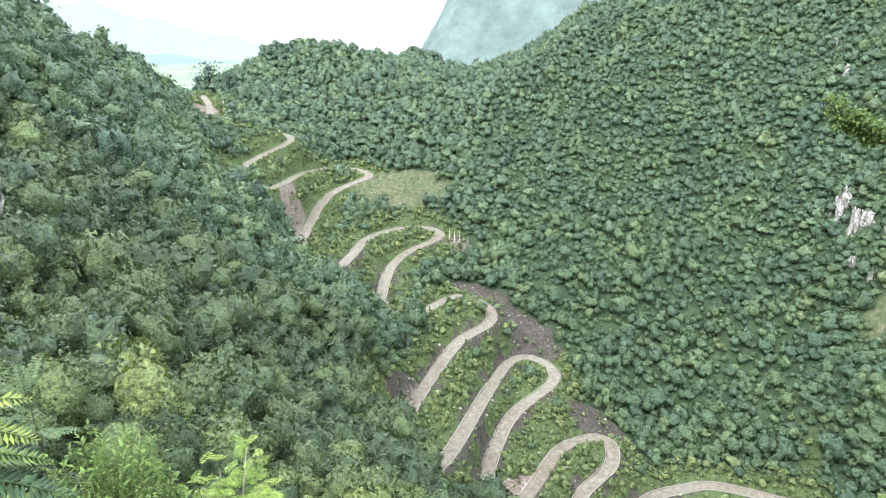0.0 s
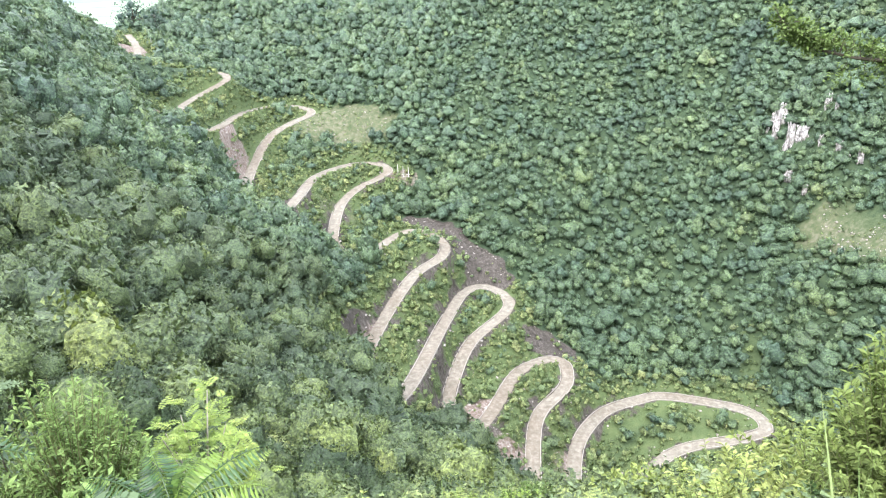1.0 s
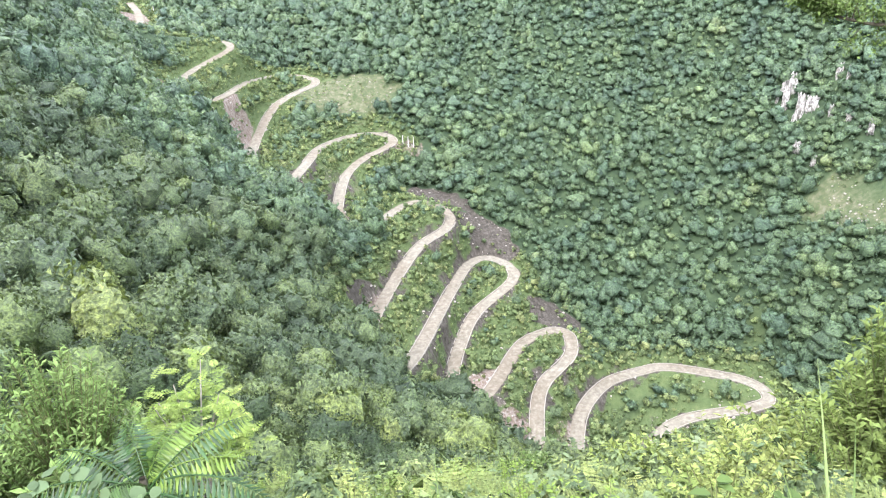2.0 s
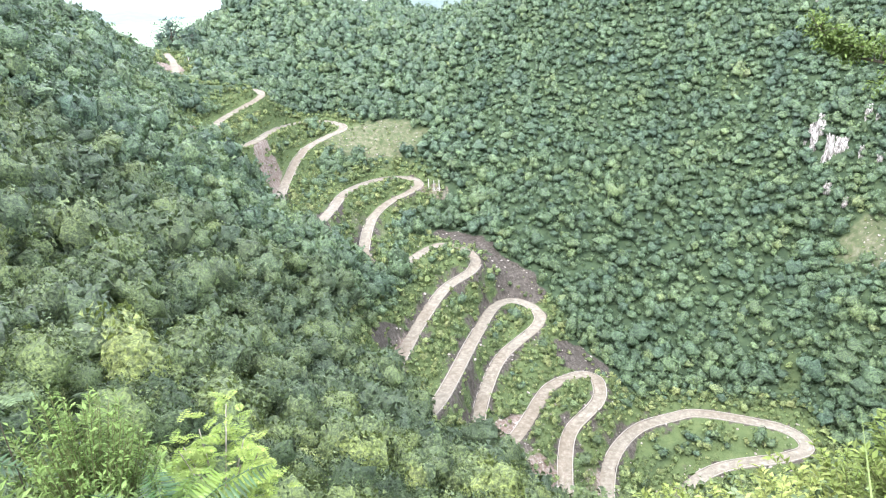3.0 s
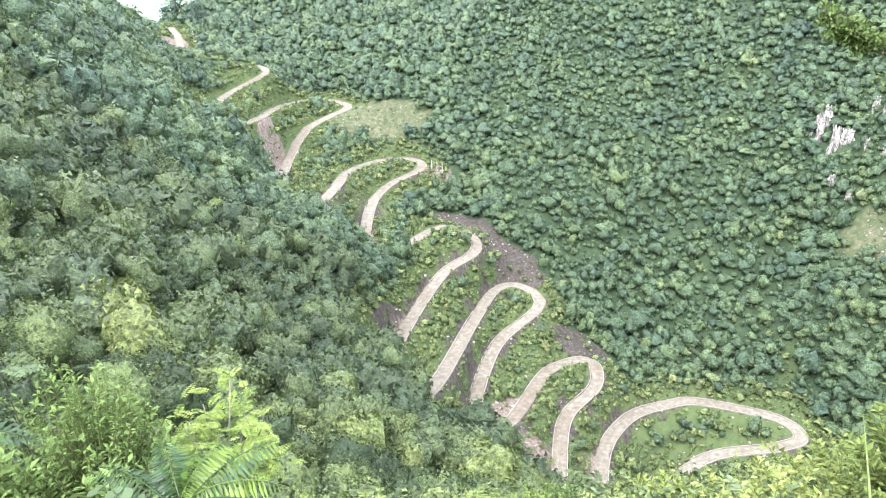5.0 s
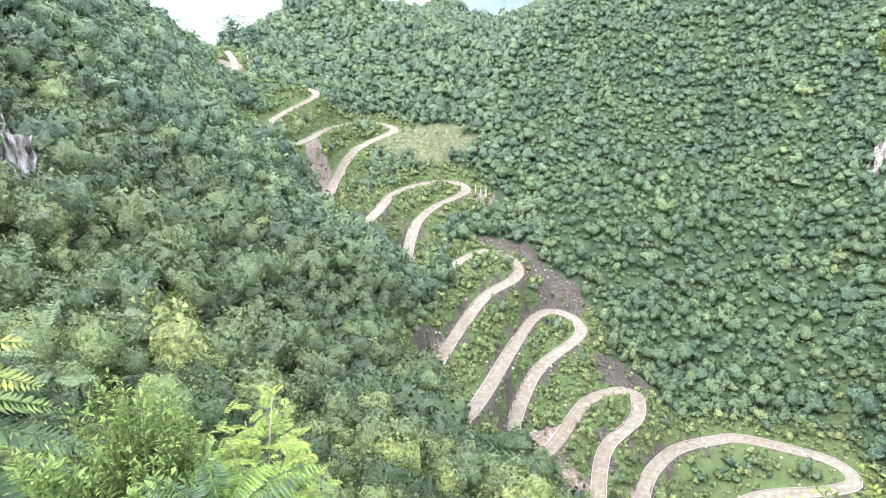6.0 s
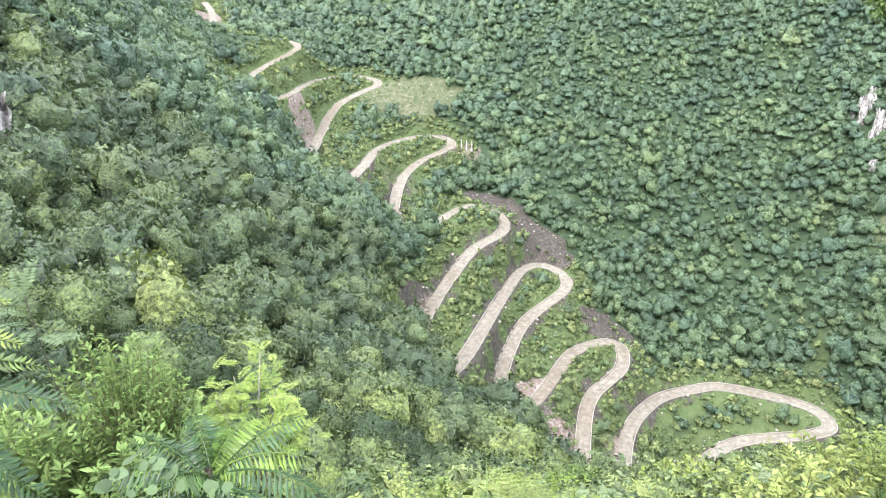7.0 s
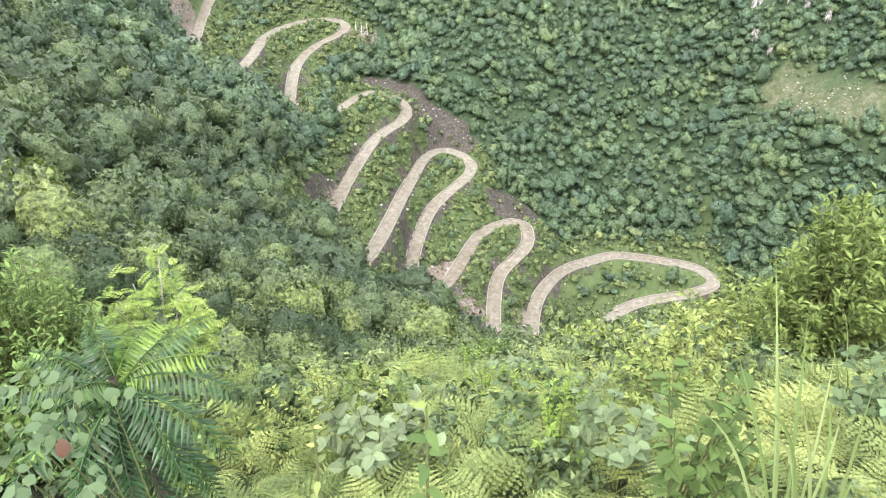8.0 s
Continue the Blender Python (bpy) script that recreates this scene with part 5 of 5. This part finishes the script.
# tall grass
def grass_clump(px, py, tips, label, width=0.005, mat=None):
    gz = ground_at(px, py)
    ob = empty("grass_clump", pose(px, py, gz), label, "grass", "tall grass by the lookout")
    for k, (tx, ty, tz, sag) in enumerate(tips):
        end = np.array([tx - px, ty - py, tz - gz])
        n = 12
        f = np.linspace(0, 1, n)[:, None]
        root = np.array([g4.uniform(-0.03, 0.03), g4.uniform(-0.03, 0.03), 0])
        path = root + (end - root) * f
        path[:, 2] += (np.sin(f[:, 0] * math.pi) * sag)
        d = unit(np.gradient(path, axis=0))
        side = unit(np.cross(d, np.array([[0.3, 1.0, 0.25]])))
        up = np.cross(side, d)
        w = width * np.interp(f[:, 0], [0, 0.25, 0.7, 1], [0.7, 1, 0.75, 0.04])[:, None]
        v = np.stack([path - side * w, path + up * w * 0.45, path + side * w], 1).reshape(-1, 3)
        i = (np.arange(n - 1)[:, None] * 3 + np.arange(2)[None]).ravel()
        child("blade", mixed_mesh("blade", v, np.column_stack([i, i + 1, i + 4, i + 3]), NO_TRIS, mat or MAT_GRASS, g4.uniform(0.2, 0.7), True), ob)
    return ob


grass_clump(1.15, 0.98, [(0.98, 1.12, 0.12, 0.28), (1.35, 1.35, 0.2, 0.1), (1.25, 1.6, 0.39, 0.05), (1.19, 1.33, 0.39, 0.03), (0.97, 1.29, 0.32, 0.08), (0.85, 1.06, 0.33, 0.3), (1.02, 1.2, 0.4, 0.05), (1.3, 1.2, 0.1, 0.2),
                        (1.2, 1.0, 0.05, 0.25), (0.9, 1.35, 0.05, 0.2)], "tall arching grass with long pale green blades")
grass_clump(1.27, 1.02, [(1.21, 1.07, 0.36, 0.0), (1.3, 1.25, 0.1, 0.1), (1.12, 1.15, 0.2, 0.1)], "upright grass with broad pale blades", 0.006)
protos = []
g = np.random.RandomState(8)
tuft = grass_clump(0, 0, [(0.3 * math.cos(a) * s, 0.3 * math.sin(a) * s, ground_at(0, 0) + 0.5 * s, 0.12) for a, s in zip(g.uniform(0, 6.28, 14), g.uniform(0.5, 1.3, 14))],
                   "tuft of thin light green grass", 0.0045)
sprinkle(tuft, field(64, 120, 1.9, 9, -20, 50, 0.35), 0.6)

# dark broad-leaved bush beside the tall grass
dark = shrub((*shrub_mesh(np.random.RandomState(61), 1.1, 0.3, 14, 22, 0.062, 0.62, 0.3, 0.25), MAT_BUSH, 0.1), pose(1.02, 1.42, ground_at(1.02, 1.42) - 0.03), "bush with broad dark green leaves beside the grass")


# the narrow-leaved bush, the feathery young tree and the bush on the bank
def whorl_bush(px, py, tall, wide, sprigs, leaf, seed, mat, tint, label, width=0.3, n=26):
    gz = ground_at(px, py)
    if px > 0 and px < 3.5:
        tall = max(0.4, min(tall, headroom(px, py, BUSH_SIGHT_LINE) - gz))
    return shrub((*shrub_mesh(np.random.RandomState(seed), tall, wide, sprigs, n, leaf, width, 0.75, 0.12), mat, tint), pose(px, py, gz - 0.1), label)


gb = ground_at(-2.35, 3.75)
whorl_bush(-2.35, 3.75, -0.45 - gb, 0.55, 300, 0.06, 71, MAT_LANCE, 0.2, "tall bush with dense narrow pale green leaves", 0.36, 40)
whorl_bush(-2.85, 3.3, 1.35, 0.6, 110, 0.09, 72, MAT_LANCE, 0.2, "bushy mass of narrow green leaves", 0.36, 34)
whorl_bush(-2.0, 3.2, 1.15, 0.5, 100, 0.085, 73, MAT_LANCE, 0.3, "bushy mass of narrow light green leaves", 0.36, 34)
whorl_bush(-1.7, 3.7, 1.15, 0.5, 40, 0.085, 74, MAT_LANCE, 0.25, "light green bush with narrow leaves", 0.32, 28)
whorl_bush(-1.25, 2.9, 0.75, 0.45, 30, 0.08, 78, MAT_BUSH, 0.35, "low green bush beneath the large fern", 0.4, 26)
whorl_bush(3.95, 4.1, -0.75 - ground_at(3.95, 4.1), 0.6, 110, 0.085, 75, MAT_BUSH, 0.55, "tall dark green bush with yellowish top leaves", 0.45, 46)
whorl_bush(4.9, 4.7, 2.2, 0.8, 110, 0.085, 76, MAT_BUSH, 0.35, "tall green bush on the bank", 0.45, 46)
whorl_bush(3.0, 4.3, 1.2, 0.7, 44, 0.085, 77, MAT_BUSH, 0.7, "light green bush with pale leaf tips", 0.45, 30)
whorl_bush(4.6, 5.8, 1.4, 0.9, 50, 0.09, 79, MAT_BUSH, 0.6, "spreading light green bush on the bank", 0.45, 32)
whorl_bush(1.6, 6.8, 0.95, 0.55, 110, 0.06, 82, MAT_BUSH, 0.08, "rounded dark green bush with small dense leaves", 0.5, 40)
whorl_bush(2.9, 6.4, 1.3, 0.8, 46, 0.09, 81, MAT_BUSH, 0.5, "spreading green bush on the slope", 0.45, 30)


def feather_tree(px, py, top, wide, label):
    gz = ground_at(px, py)
    h = top - gz
    g = np.random.RandomState(19)
    ob = empty("sapling", pose(px, py, gz), label, "young tree")
    ends = []
    for k in range(9):
        a, r = k * 0.7 + g.uniform(-0.2, 0.2), wide * g.uniform(0.35, 1.0)
        e = np.array([math.cos(a) * r, math.sin(a) * r, h * g.uniform(0.84, 0.95)])
        v, q = tube([(0, 0, 0), (e[0] * 0.3, e[1] * 0.3, h * 0.55), e], [0.018, 0.012, 0.005], 5)
        child("branch", mixed_mesh("branch", v, q, NO_TRIS, MAT_TWIG, 0.4, True), ob, "thin grey branch")
        ends.append(e)
    for k in range(270):
        e = ends[k % 9] * np.array([1, 1, g.uniform(0.72, 1.0)]) + g.normal(0, 0.08, 3)
        fv, fq = simple_frond(np.random.RandomState(k), g.uniform(0.13, 0.22), g.uniform(0, 40), g.uniform(20, 60), 9, 0.05, 0.022, 0.4, 0.1)
        child("leaf", mixed_mesh("leaf", fv, fq, NO_TRIS, MAT_YELLOW, g.uniform(0.1, 0.7)), ob, "", pose(*e, 0, 0, g.uniform(0, 360)))
    return ob


feather_tree(-1.82, 4.6, -1.62, 0.5, "young tree with feathery yellow-green leaves")

# pale feathered stems rising out of the bushes
ob = empty("sapling", pose(-2.72, 3.68, ground_at(-2.72, 3.68)), "slender sapling with pale feathered leaves", "young tree")
up = -0.38 - ground_at(-2.72, 3.68)
v, q = tube([(0, 0, 0), (0.03, 0, up * 0.5), (0, 0, up)], [0.007, 0.005, 0.003], 5)
child("stem", mixed_mesh("stem", v, q, NO_TRIS, MAT_BARK, 0.4, True), ob)
for k in range(9):
    fv, fq = simple_frond(np.random.RandomState(k), 0.3, 60 - 5 * k, 50, 12, 0.06, 0.024, 0.2, 0.15)
    child("leaf", mixed_mesh("leaf", fv, fq, NO_TRIS, MAT_GREY, 0.3), ob, "", pose(0, 0, up - 0.05 * k, 0, 0, 40 * k))


# the tree on the bank whose low bough reaches across the view
def bough_tree():
    base = ground_at(14.4, 12.4)
    ob = empty("tree", pose(14.4, 12.4, base), "tree on the bank with one long leafy bough reaching out", "tree")
    g = np.random.RandomState(23)
    root = np.array([14.4, 12.4, base])
    trunk = np.array([(14.4, 12.4, base - 0.4), (14.3, 12.4, base * 0.6), (14.0, 12.6, base * 0.25), (13.3, 12.8, -1.3)])
    bough = np.array([(13.3, 12.8, -1.3), (12.0, 13.1, -0.75), (10.8, 13.4, -0.45), (9.8, 13.7, -0.32), (8.95, 14.0, -0.12), (8.6, 14.1, 0.12), (8.35, 14.25, 0.5)])
    v, q = tube(trunk - root, [0.22, 0.18, 0.13, 0.09], 8)
    child("trunk", mixed_mesh("trunk", v, q, NO_TRIS, MAT_BARK, 0.4, True), ob)
    bits, bb, dd = [tube(bough - root, [0.09, 0.07, 0.05, 0.035, 0.025, 0.018, 0.006], 7)], [], []
    for k in range(120):
        at, d = along_path(bough, g.uniform(0.12, 1.0, 1))
        room = 0.25 + 0.4 * min(1.0, (at[0][0] - 8.3) / 2.0)
        e = at[0] + np.array([g.normal(0.05, 0.15), g.normal(0.0, 0.25), g.uniform(-0.18, 1.0) * room])
        bits.append(tube(np.array([at[0], (at[0] + e) / 2 + np.array([0, 0, 0.04]), e]) - root, [0.012, 0.008, 0.003], 4))
        h = g.uniform(0.35, 1.05, 44)[:, None]
        bb.append(at[0] + (e - at[0]) * h + g.normal(0, 0.07, (44, 3)))
        dd.append(g.normal(0, 1, (44, 3)) + unit(e - at[0]) * 0.8)
    for s in (9.6, 10.0, 10.5, 11.1):
        at = np.array([s, 13.6, -0.4])
        e = at + np.array([g.normal(0, 0.15), 0.1, -0.3])
        bits.append(tube(np.array([at, (at + e) / 2, e]) - root, [0.012, 0.008, 0.003], 4))
        bb.append(at + (e - at) * g.uniform(0.55, 1.1, 90)[:, None] + g.normal(0, 0.13, (90, 3)))
        dd.append(g.normal(0, 1, (90, 3)))
    v, q = gather(bits)
    child("bough", mixed_mesh("bough", v, q, NO_TRIS, MAT_BARK, 0.4, True), ob)
    bb, dd = np.vstack(bb) - root, np.vstack(dd)
    size = g.uniform(0.07, 0.12, len(bb))
    v, q = blades(bb, dd, g.normal(0, 0.4, (len(bb), 3)) + np.array([0, 0, 1]), size, size * 0.5, 0.1, 0.1)
    child("foliage", mixed_mesh("foliage", v, q, NO_TRIS, MAT_BUSH, 0.3), ob)


bough_tree()
